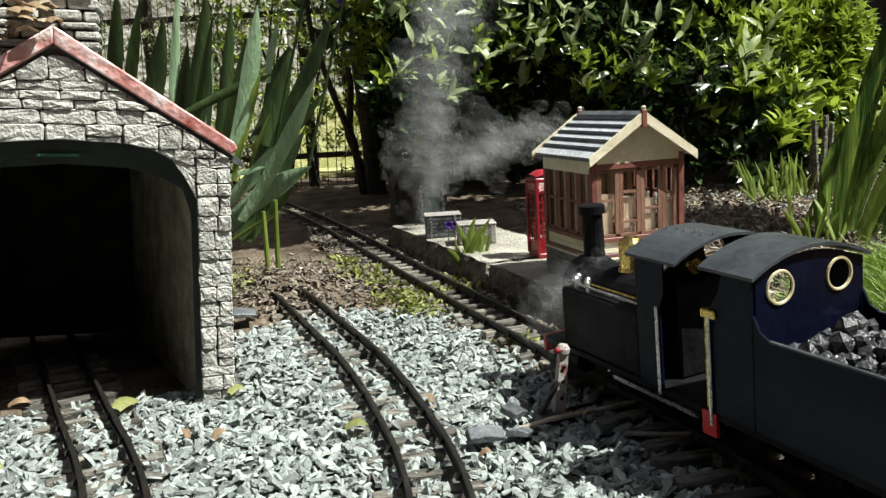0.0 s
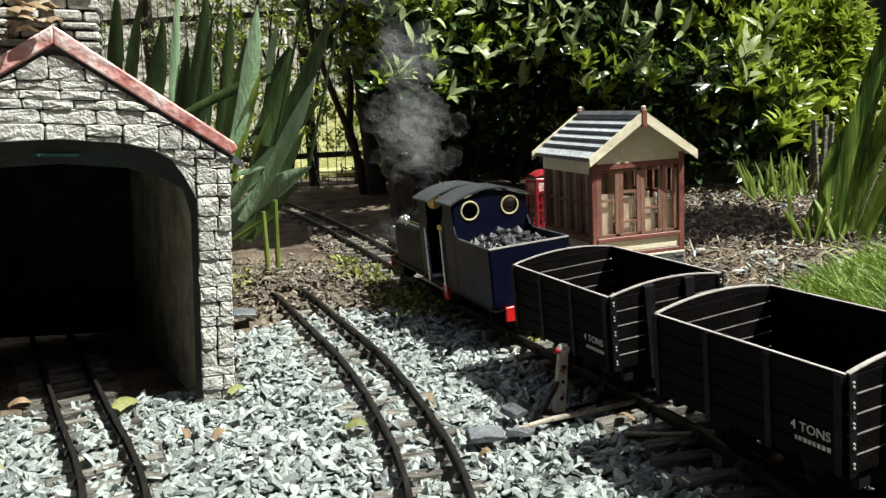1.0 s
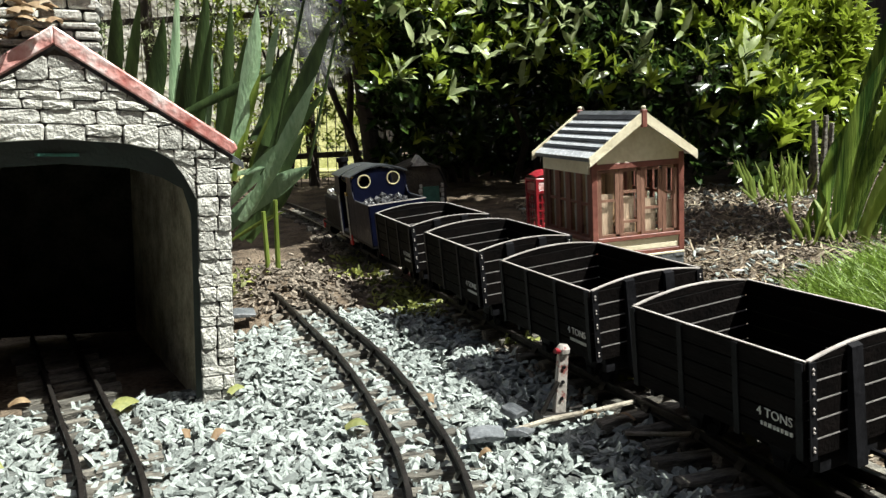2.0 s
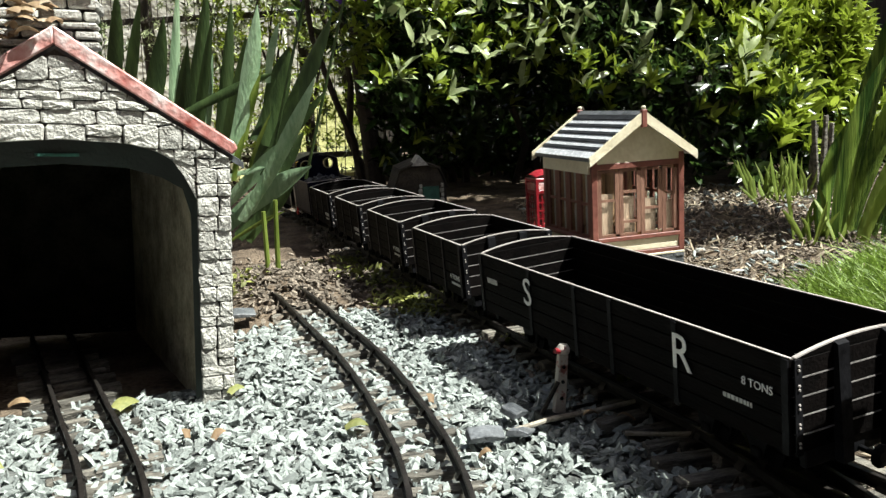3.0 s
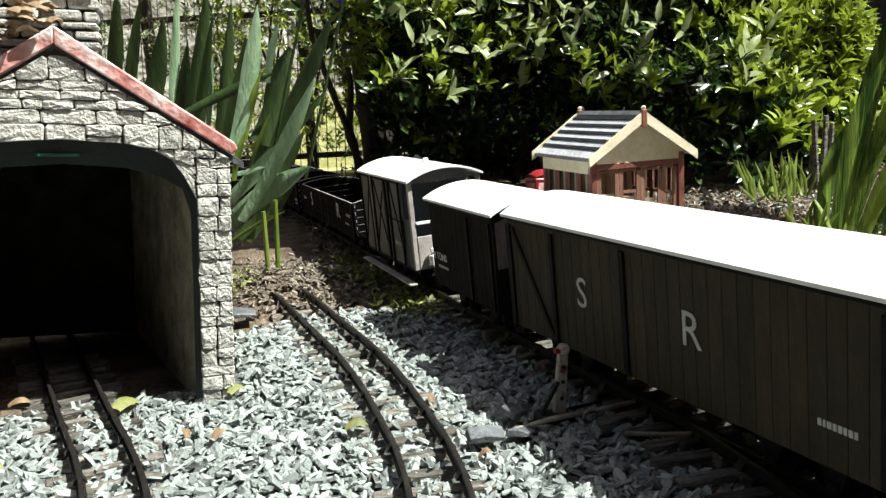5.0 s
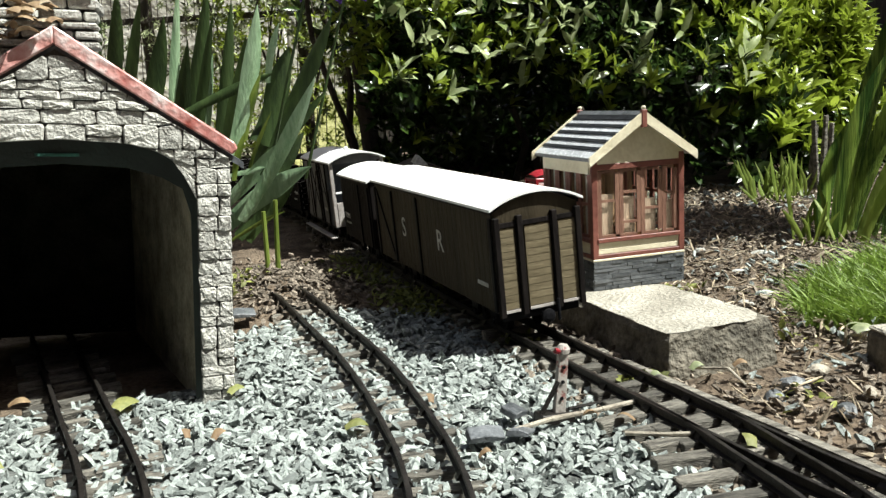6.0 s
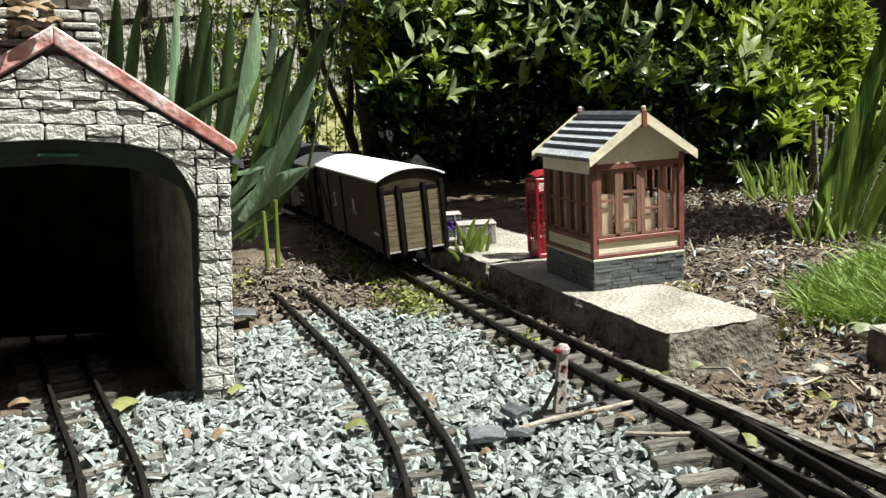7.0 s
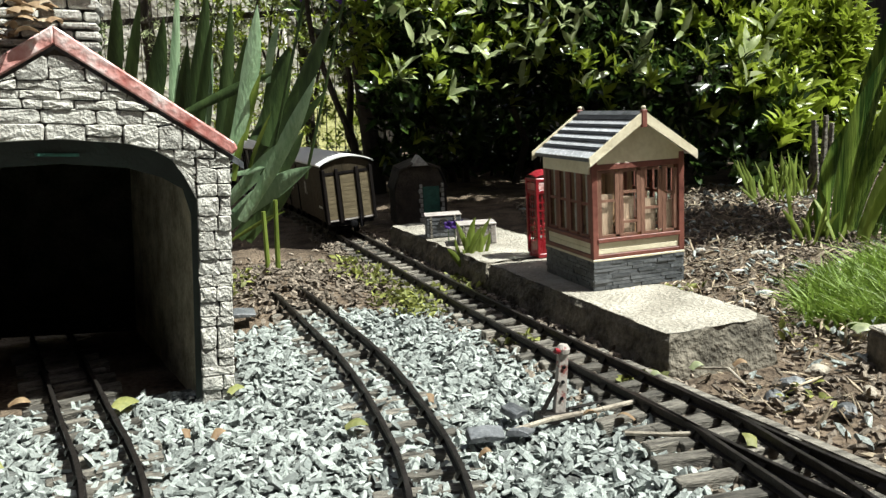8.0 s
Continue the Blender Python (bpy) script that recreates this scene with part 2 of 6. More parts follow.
def lathe(profile, n=16, m=None):
    """Turned solid round z from (radius, height) pairs."""
    b = bmesh.new()
    rings = [[b.verts.new((r * math.cos(2 * math.pi * i / n), r * math.sin(2 * math.pi * i / n), z)) for i in range(n)] for r, z in profile]
    for a, c in zip(rings, rings[1:]):
        for i in range(n):
            b.faces.new([a[i], a[(i + 1) % n], c[(i + 1) % n], c[i]])
    b.faces.new(rings[0][::-1])
    b.faces.new(rings[-1])
    if m is not None:
        bmesh.ops.transform(b, matrix=m, verts=b.verts)
    return b


def ring(r, thick, n=24, k=6, m=None):
    b = bmesh.new()
    rows = []
    for i in range(n):
        a = 2 * math.pi * i / n
        rows.append([b.verts.new(((r + thick * math.cos(2 * math.pi * j / k)) * math.cos(a), (r + thick * math.cos(2 * math.pi * j / k)) * math.sin(a), thick * math.sin(2 * math.pi * j / k))) for j in range(k)])
    for i in range(n):
        for j in range(k):
            b.faces.new([rows[i][j], rows[(i + 1) % n][j], rows[(i + 1) % n][(j + 1) % k], rows[i][(j + 1) % k]])
    if m is not None:
        bmesh.ops.transform(b, matrix=m, verts=b.verts)
    return b


def sweep(points, section, bm=None):
    """Draws a section (across, up) along level points."""
    b = bm or bmesh.new()
    pts = [Vector(p) for p in points]
    rows = []
    for i, p in enumerate(pts):
        t = (pts[min(i + 1, len(pts) - 1)] - pts[max(i - 1, 0)]).normalized()
        side = Vector((t.y, -t.x, 0)).normalized()
        rows.append([b.verts.new(p + side * u + Vector((0, 0, h))) for u, h in section])
    k = len(section)
    for a, c in zip(rows, rows[1:]):
        for j in range(k):
            b.faces.new([a[j], a[(j + 1) % k], c[(j + 1) % k], c[j]])
    b.faces.new(rows[0])
    b.faces.new(rows[-1][::-1])
    bmesh.ops.recalc_face_normals(b, faces=b.faces)
    return b


def writing(text, size, depth, m, parent, material="white", name="lettering", label="", align="CENTER"):
    cu = bpy.data.curves.new("tmp_text", "FONT")
    cu.body, cu.size, cu.extrude, cu.align_x, cu.align_y = text, size, depth, align, "CENTER"
    cu.resolution_u = 3
    o = bpy.data.objects.new("tmp_text", cu)
    scene.collection.objects.link(o)
    me = bpy.data.meshes.new_from_object(o.evaluated_get(bpy.context.evaluated_depsgraph_get()))
    bpy.data.objects.remove(o)
    bpy.data.curves.remove(cu)
    me.materials.clear()
    me.materials.append(M[material])
    ob = new(name, me)
    ob.parent = parent
    ob.matrix_basis = m
    if label:
        ob["label"] = label
    return ob


def curve_points(ctrl, step=0.012):
    """Smooth line through control points (x, y), at even steps."""
    c = [Vector((*p, 0)) for p in ctrl]
    c = [c[0] * 2 - c[1]] + c + [c[-1] * 2 - c[-2]]
    dense = []
    for i in range(1, len(c) - 2):
        for k in range(24):
            t = k / 24
            dense.append(0.5 * (2 * c[i] + (c[i + 1] - c[i - 1]) * t + (2 * c[i - 1] - 5 * c[i] + 4 * c[i + 1] - c[i + 2]) * t * t + (3 * c[i] - c[i - 1] - 3 * c[i + 1] + c[i + 2]) * t ** 3))
    dense.append(c[-2])
    out, left = [dense[0]], step
    for a, b in zip(dense, dense[1:]):
        d, done = (b - a).length, 0.0
        while d - done >= left:
            done += left
            out.append(a.lerp(b, done / d))
            left = step
        left -= d - done
    return out


def hill(x, y):
    """Height of the ground."""
    far = max(0.0, y - 1.5)
    h = -0.006 + 0.02 * min(far, 2.0)
    h += 0.035 * math.exp(-((x + 0.30) ** 2 / 0.012 + (y - 1.42) ** 2 / 0.02))
    h += 0.02 * max(0.0, min(1.0, (x - 0.42) / 0.3)) * max(0.0, min(1.0, (y - 0.6) / 0.5))
    return h


# ---- ground and tracks ----
def grid_ground():
    bm = bmesh.new()
    xs = [-400, -60, -12, -5, -3] + [-2 + 0.05 * i for i in range(81)] + [3, 5, 12, 60, 400]
    ys = [-400, -60, -12, -4, -1.5, -0.6] + [-0.2 + 0.05 * i for i in range(85)] + [5, 7, 14, 60, 400]
    rows = []
    for y in ys:
        row = []
        for x in xs:
            near = abs(x) < 2.5 and -0.5 < y < 4.2
            z = (hill(x, y) + 0.008 * noise.noise((x * 9, y * 9, 0)) + 0.004 * noise.noise((x * 30, y * 30, 5))) if near else hill(min(max(x, -2), 2), min(max(y, 0), 4))
            row.append(bm.verts.new((x, y, z - 0.012)))
        rows.append(row)
    for a, b in zip(rows, rows[1:]):
        for i in range(len(xs) - 1):
            bm.faces.new([a[i], a[i + 1], b[i + 1], b[i]])
    return tagged(part("ground", bm, "soil", smooth=True), "dark brown garden soil", "ground", kind="structure")


grid_ground()

MAIN = [(1.5, -0.55), (1.0, -0.28), (0.72, -0.05), (0.565, 0.13), (0.445, 0.30), (0.355, 0.44), (0.271, 0.6), (0.147, 0.9), (0.034, 1.2), (-0.0735, 1.5), (-0.180, 1.8), (-0.290, 2.1), (-0.41, 2.4), (-0.60, 2.8), (-0.84, 3.2), (-1.2, 3.7), (-1.7, 4.2)]
LOOP = [(0.292, 0.1), (0.290, 0.3), (0.284, 0.4), (0.274, 0.48), (0.262, 0.563), (0.2435, 0.637), (0.2255, 0.706), (0.196, 0.785)]
SIDING = [(0.02, 0.1), (0.006, 0.3), (-0.001, 0.45), (-0.0125, 0.59), (-0.025, 0.672), (-0.041, 0.74), (-0.07, 0.85), (-0.109, 0.97), (-0.160, 1.10), (-0.232, 1.28), (-0.262, 1.34)]
SHEDROAD = [(-0.12, 0.1), (-0.155, 0.3), (-0.20, 0.45), (-0.265, 0.615), (-0.31, 0.708), (-0.36, 0.797), (-0.424, 0.913), (-0.50, 1.05), (-0.56, 1.16)]
GAUGE, RAILTOP = 0.046, 0.012
FOOT = [(-0.0038, 0.003), (0.0038, 0.003), (0.0038, 0.0042), (0.0011, 0.005), (0.0011, 0.0092), (0.0021, 0.0098), (0.0021, 0.012), (-0.0021, 0.012), (-0.0021, 0.0098), (-0.0011, 0.0092), (-0.0011, 0.005), (-0.0038, 0.0042)]


def aside(points, d):
    out = []
    for i, p in enumerate(points):
        t = (points[min(i + 1, len(points) - 1)] - points[max(i - 1, 0)]).normalized()
        out.append(p + Vector((t.y, -t.x, 0)) * d)
    return out


def track(name, ctrl, label, sides=(-1, 1), long=0.098, space=0.036):
    t = thing(name, label, "railway track", kind="structure")
    pts = curve_points(ctrl)
    for s in sides:
        r = part("rail", sweep(aside(pts, s * GAUGE / 2), FOOT), "rail", t)
        part("rail_head", sweep(aside(pts, s * GAUGE / 2), [(-0.0018, 0.0121), (0.0018, 0.0121), (0.0018, 0.0125), (-0.0018, 0.0125)]), "railhead", r)
    return t, pts


def sleepers(t, pts, long=0.098, space=0.036, drop=0.0, chairs=True, shift=0.0):
    base = part("sleeper", box(-long / 2, long / 2, -0.007, 0.007, -0.012, 0.003, 0.001), "sleeper", t)
    chair = part("chair", prism([(-0.006, 0.0028), (0.006, 0.0028), (0.0045, 0.0062), (0.0012, 0.0095), (-0.0012, 0.0095), (-0.0045, 0.0062)], -0.0045, 0.0045), "rail", t)
    first = True
    step = max(1, round(space / 0.012))
    for i in range(2, len(pts) - 2, step):
        p, d = pts[i], pts[i + 1] - pts[i - 1]
        m = pose(p.x, p.y, drop + R.uniform(-0.0015, 0.0008), R.uniform(-2, 2), R.uniform(-1.5, 1.5), math.degrees(math.atan2(d.y, d.x)) - 90 + R.uniform(-3, 3))
        m = m @ pose(shift + R.uniform(-0.006, 0.006), 0, 0)
        if first:
            base.matrix_basis = m
        else:
            again(base, m)
        for s in (-1, 1) if chairs and i % 2 == 0 else ():
            q = Vector((d.y, -d.x, 0)).normalized() * s * GAUGE / 2
            mc = pose(p.x + q.x, p.y + q.y, drop * 0, 0, 0, math.degrees(math.atan2(d.y, d.x)) - 90)
            if first and s < 0:
                chair.matrix_basis = mc
            else:
                again(chair, mc)
        first = False


main_track, main_pts = track("main_track", MAIN, "rusty narrow gauge model track on weathered wooden sleepers")
loop_track, loop_pts = track("turnout_track", LOOP, "curved turnout rails joining the main model track")
siding_track, siding_pts = track("siding_track", SIDING, "rusty curved siding track half sunk in slate chippings")
shed_track, shed_pts = track("shed_track", SHEDROAD, "rusty model track running into the stone engine shed")


# ---- platform ----
def platform():
    """Two concrete slabs end to end beside the main track."""
    turn = 20.6
    for name, lab, m, long, wide, seed in (("platform_slab", "pale concrete platform slab with mossy sides", pose(0.239, 0.882, 0.0, 0, 0, turn), 0.47, 0.135, 1),
                                           ("platform_slab", "far concrete platform slab beside the track, mossy", pose(0.069, 1.335, 0.0, 0, 0, turn), 0.50, 0.17, 2)):
        t = thing(name, lab, "platform", m, kind="structure")
        bm = bmesh.new()
        nx, ny = 8, 24
        rr = random.Random(seed)
        def skin(i, j, z):
            x, y = wide * i / nx, long * j / ny
            e = 0.003
            return (x + (rr.uniform(-e, e) if i in (0, nx) else 0), y + (rr.uniform(-e, e) if j in (0, ny) else 0), z + (rr.uniform(-0.002, 0.0) if i in (0, nx) or j in (0, ny) else rr.uniform(-0.0004, 0.0004)))
        top = [[bm.verts.new(skin(i, j, 0.037)) for i in range(nx + 1)] for j in range(ny + 1)]
        for a, b in zip(top, top[1:]):
            for i in range(nx):
                bm.faces.new([a[i], a[i + 1], b[i + 1], b[i]])
        part("slab_top", bm, "concrete", t, "pale worn concrete top")
        b2 = bmesh.new()
        rr2 = random.Random(seed)
        loop = [(0, long * j / ny) for j in range(ny + 1)] + [(wide * i / nx, long) for i in range(1, nx + 1)] + [(wide, long * j / ny) for j in range(ny - 1, -1, -1)] + [(wide * i / nx, 0) for i in range(nx - 1, 0, -1)]
        levels = [(0.0355, 0.0), (0.028, 0.003), (0.016, 0.004), (0.004, 0.006), (-0.02, 0.008)]
        rows = []
        for z, out in levels:
            row = []
            for x, y in loop:
                ox = -1 if x == 0 else (1 if x == wide else 0)
                oy = -1 if y == 0 else (1 if y == long else 0)
                w = out + rr2.uniform(-0.0022, 0.0022)
                row.append(b2.verts.new((x + ox * w, y + oy * w, z)))
            rows.append(row)
        for a, b in zip(rows, rows[1:]):
            for i in range(len(loop)):
                k = (i + 1) % len(loop)
                b2.faces.new([a[i], b[i], b[k], a[k]])
        b2.faces.new(rows[0])
        part("slab_side", b2, "moss", t, "dark mossy concrete side")


platform()


# ---- signal cabin ----
def cabin():
    t = thing("signal_cabin", "model signal cabin with cream gable and slate roof", "signal box", pose(0.197, 1.092, 0.0375, 0, 0, 17))
    W, D = 0.136, 0.150
    core = part("stone_base", box(0.002, W - 0.002, 0.002, D - 0.002, 0, 0.039, 0.001), "mortar", t, "base of thin dark slate courses")
    rr = random.Random(3)
    for row in range(8):
        z0 = row * 0.0049
        for side in range(4):
            long = W if side in (0, 2) else D
            u = 0.0
            while u < long - 0.004:
                w = min(long - u, rr.uniform(0.012, 0.03))
                m = {0: pose(u, 0, z0), 1: pose(0, u, z0) @ pose(0, w, 0, 0, 0, -90), 2: pose(u + w, D, z0, 0, 0, 180), 3: pose(W, u, z0, 0, 0, 90)}[side]
                o = rr.uniform(-0.0012, 0.0008)
                part("slate_course", box(0.0003, w - 0.0003, o, 0.004, 0.0002, 0.0046), "slate", core).matrix_basis = m
                u += w
    part("plinth_board", box(-0.001, W + 0.001, -0.001, D + 0.001, 0.039, 0.042, 0.0006), "cream", t)
    part("lower_rail", box(-0.0005, W + 0.0005, -0.0005, D + 0.0005, 0.042, 0.0475, 0.0006), "maroon", t)
    # boarded dado
    for k, (z0, z1) in enumerate(((0.0478, 0.0552), (0.0556, 0.0632))):
        part("dado_board", box(0.004, W - 0.004, 0.0012, 0.004, z0, z1, 0.0006), "cream", t, "cream weatherboard")
        part("dado_board", box(0.0012, 0.004, 0.004, D - 0.004, z0, z1, 0.0006), "cream", t)
        part("dado_board", box(W - 0.004, W - 0.0012, 0.004, D - 0.004, z0, z1, 0.0006), "cream", t)
    part("back_wall", box(0.004, W - 0.004, D - 0.006, D - 0.002, 0.0478, 0.167, 0.0006), "inwood", t, "bare wooden back wall")
    part("floor_board", box(0.004, W - 0.004, 0.004, D - 0.006, 0.0478, 0.051), "inwood", t)
    for x in (0.0, W - 0.007):
        for y in (0.0, D - 0.007):
            part("corner_post", box(x - 0.0008, x + 0.0078, y - 0.0008, y + 0.0078, 0.0425, 0.176, 0.0008), "maroon", t)
    part("window_sill", box(0.006, W - 0.006, -0.002, 0.005, 0.0636, 0.069, 0.0006), "maroon", t)
    part("window_sill", box(-0.002, 0.005, 0.006, D - 0.006, 0.0636, 0.069, 0.0006), "maroon", t)
    part("head_beam", box(0.006, W - 0.006, -0.001, 0.006, 0.159, 0.1665, 0.0006), "maroon", t)
    part("head_beam", box(-0.001, 0.006, 0.006, D - 0.006, 0.159, 0.1665, 0.0006), "maroon", t)
    part("head_beam", box(W - 0.006, W + 0.001, 0.006, D - 0.006, 0.159, 0.1665, 0.0006), "maroon", t)
    # front windows: sashes of two heights
    def sash(m, w, z0, z1, bars, panes, paint="maroon", stile=0.004):
        f = part("window_frame", box(0, stile, 0, 0.003, z0, z1), paint, t)
        f.matrix_basis = m
        part("sash_rail", box(stile + 0.0001, w - stile + 0.0001, 0, 0.0026, z0, z0 + 0.0035), paint, f)
        part("sash_rail", box(stile + 0.0001, w - stile + 0.0001, 0, 0.0026, z1 - 0.0035, z1), paint, f)
        part("sash_stile", box(w - stile, w, 0, 0.003, z0 + 0.0036, z1 - 0.0036), paint, f)
        for k in range(1, panes):
            part("glazing_bar", box(w * k / panes - 0.001, w * k / panes + 0.001, 0.0004, 0.0024, z0 + 0.0036, z1 - 0.0036), paint, f)
        for b in bars:
            part("glazing_bar", box(stile + 0.0001, w - stile - 0.0001, 0.0005, 0.0023, b - 0.0018, b + 0.0018), paint, f)
        g = part("pane", box(0.003, w - 0.003, 0.0011, 0.0016, z0 + 0.002, z1 - 0.002), "glass", f)
        g.visible_shadow = False
    for x, w, bars in ((0.0085, 0.0315, (0.118,)), (0.0405, 0.0315, (0.088, 0.128)), (0.0725, 0.0315, (0.104,)), (0.1045, 0.0230, (0.122,))):
        sash(pose(x, 0.0016, 0), w, 0.0695, 0.158, bars, 1, "brownframe", 0.0058)
        # board added behind each pane to imitate its tan reflection
        part("inner_shutter", box(x + w * 0.22, x + w * 0.80, 0.0075, 0.0090, 0.071, 0.088 + 0.06 * ((x * 310) % 1), 0.0003), "pane_tan", t, "pale board standing in for a pane reflection")
    for k in range(4):
        w = (D - 0.018) / 4
        sash(pose(0.0016, 0.0088 + k * w + w, 0, 0, 0, -90), w - 0.001, 0.0695, 0.158, (0.114,), 1, "maroon", 0.0065)
        sash(pose(W - 0.0016, 0.0088 + k * w, 0, 0, 0, 90), w - 0.001, 0.0695, 0.158, (0.118,), 2)
    # wavy pale strips added inside the left windows as reflected leaves
    for k in range(4):
        y = 0.0088 + (k + 0.5) * (D - 0.018) / 4
        part("blind", prism([(y - 0.004, 0.071), (y + 0.003, 0.071), (y + 0.005, 0.100), (y + 0.0025, 0.125), (y + 0.004, 0.152), (y - 0.002, 0.155), (y - 0.0045, 0.13), (y - 0.002, 0.100)], 0.0052, 0.0060, axis="x"), "edge", t, "pale wavy strip standing in for reflected leaves")
    # inner stays and levers seen through the glass
    for k in range(4):
        part("inner_post", box(0.025 + k * 0.028, 0.031 + k * 0.028, 0.05 + 0.01 * (k % 2), 0.054 + 0.01 * (k % 2), 0.0512, 0.158, 0.0006), "inwood", t)
    part("lever_frame", box(0.03, 0.11, 0.06, 0.09, 0.0512, 0.075, 0.001), "inwood", t)
    # gable, ceiling, roof
    peak, eave = 0.229, 0.1755
    for y in (0.0, D - 0.004):
        part("gable", prism([(0.0, 0.1668), (W, 0.1668), (W, 0.177), (W / 2, peak - 0.006), (0.0, 0.177)], y - 0.0004, y + 0.004), "cream", t, "cream boarded gable")
    part("eaves_board", box(-0.0030, 0.003, 0.004, D - 0.0045, 0.1545, 0.1730, 0.0004), "cream", t)
    part("eaves_board", box(W - 0.003, W + 0.0012, 0.004, D - 0.0045, 0.1668, 0.177, 0.0004), "cream", t)
    half, over = W / 2 + 0.007, 0.014
    slope = math.atan2(peak - eave, half)
    long = math.hypot(half, peak - eave)
    for s in (-1, 1):
        m = pose(W / 2, 0, peak, 0, 0, 0) @ (Matrix.Identity(4) if s < 0 else Matrix.Diagonal((-1, 1, 1, 1)))
        deck = part("roof_deck", prism([(0, -0.004), (-half, eave - peak - 0.004), (-half, eave - peak), (0, 0)], -over, D + over), "slate", t)
        deck.matrix_basis = m
        rows = 6
        for k in range(rows):
            a, b = long * k / rows, long * (k + 1) / rows
            u = lambda d, up: (-d * math.cos(slope) - up * math.sin(slope), -d * math.sin(slope) + up * math.cos(slope))
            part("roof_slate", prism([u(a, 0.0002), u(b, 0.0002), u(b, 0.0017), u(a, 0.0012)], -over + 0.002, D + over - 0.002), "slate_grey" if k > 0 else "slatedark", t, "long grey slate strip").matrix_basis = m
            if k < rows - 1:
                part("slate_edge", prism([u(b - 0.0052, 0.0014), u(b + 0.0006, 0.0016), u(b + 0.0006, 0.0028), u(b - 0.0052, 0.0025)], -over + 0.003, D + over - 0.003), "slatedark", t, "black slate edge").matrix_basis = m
        for y in (-over - 0.003, D + over):
            part("bargeboard", prism([(0.001, 0.0045), (-half - 0.004, eave - peak + 0.002), (-half - 0.004, eave - peak - 0.010), (0.001, -0.010)], y, y + 0.003), "cream", t, "cream bargeboard").matrix_basis = m
    part("ridge", prism([(W / 2 - 0.005, peak - 0.0015), (W / 2, peak + 0.0036), (W / 2 + 0.005, peak - 0.0015), (W / 2, peak + 0.0005)], -over, D + over), "slate", t)
    for y in (-over - 0.004, D + over - 0.002):
        f = part("finial", box(W / 2 - 0.004, W / 2 + 0.004, y, y + 0.006, peak - 0.018, peak + 0.005, 0.001), "maroon", t)
        part("finial_ball", lathe([(0.0015, 0), (0.003, 0.0015), (0.0032, 0.003), (0.0018, 0.005)], 8, pose(W / 2, y + 0.003, peak + 0.005)), "cream", f)
    part("ceiling_board", box(0.004, W - 0.004, 0.005, D - 0.005, 0.1668, 0.1685), "inwood", t)


cabin()


def phone_box():
    t = thing("telephone_box", "small red model telephone box on the platform", "telephone box", pose(0.164, 1.362, 0.0375, 0, 0, 20) @ Matrix.Diagonal((0.98, 0.98, 1.09, 1)))
    w, h = 0.018, 0.118
    part("plinth", box(-w, w, -w, w, 0, 0.006, 0.0006), "phone", t)
    for x in (-1, 1):
        for y in (-1, 1):
            part("corner_post", box(x * w * 0.96 - 0.0025, x * w * 0.96 + 0.0025, y * w * 0.96 - 0.0025, y * w * 0.96 + 0.0025, 0.006, h, 0.0005), "phone", t)
    for k in range(4):
        f = part("glazed_side", box(-w + 0.003, w - 0.003, -w + 0.0008, -w + 0.0028, 0.0062, 0.022), "phone", t)
        f.matrix_basis = pose(0, 0, 0, 0, 0, 90 * k)
        for i in range(7):
            z = 0.022 + 0.0118 * i
            part("glazing_bar", box(-w + 0.003, w - 0.003, -w + 0.001, -w + 0.0026, z, z + 0.0022), "phone", f)
        for x in (-0.0085, 0.0065):
            part("glazing_bar", box(x, x + 0.002, -w + 0.0012, -w + 0.0024, 0.0242, 0.0925), "phone", f)
        g = part("pane", box(-w + 0.003, w - 0.003, -w + 0.0016, -w + 0.0020, 0.022, 0.095), "glass", f)
        g.visible_shadow = False
        part("sign_panel", box(-w + 0.004, w - 0.004, -w - 0.0008, -w + 0.003, 0.101, 0.111, 0.0004), "redbrown", f, "faded pale sign panel")
    part("top_rail", box(-w - 0.0005, w + 0.0005, -w - 0.0005, w + 0.0005, 0.0955, 0.1005, 0.0005), "phone", t)
    part("cornice", box(-w - 0.0015, w + 0.0015, -w - 0.0015, w + 0.0015, 0.1125, 0.118, 0.001), "phone", t)
    dome = bmesh.new()
    n = 6
    g = [[dome.verts.new((w * 1.02 * (2 * i / n - 1), w * 1.02 * (2 * j / n - 1), 0.118 + 0.012 * (1 - (2 * i / n - 1) ** 2 * 0.6) * (1 - (2 * j / n - 1) ** 2 * 0.6))) for i in range(n + 1)] for j in range(n + 1)]
    for a, b in zip(g, g[1:]):
        for i in range(n):
            dome.faces.new([a[i], a[i + 1], b[i + 1], b[i]])
    part("domed_roof", dome, "phone", t, smooth=True)


phone_box()


# ---- engine shed ----
SHED = pose(-0.265, 0.863, -0.004, 0, 4.3, 17)
ARCH = [(-0.254, -0.02), (-0.254, 0.215), (-0.246, 0.243), (-0.225, 0.262), (-0.19, 0.272), (-0.127, 0.276), (-0.064, 0.272), (-0.029, 0.262), (-0.008, 0.243), (0.0, 0.215), (0.0, -0.02)]


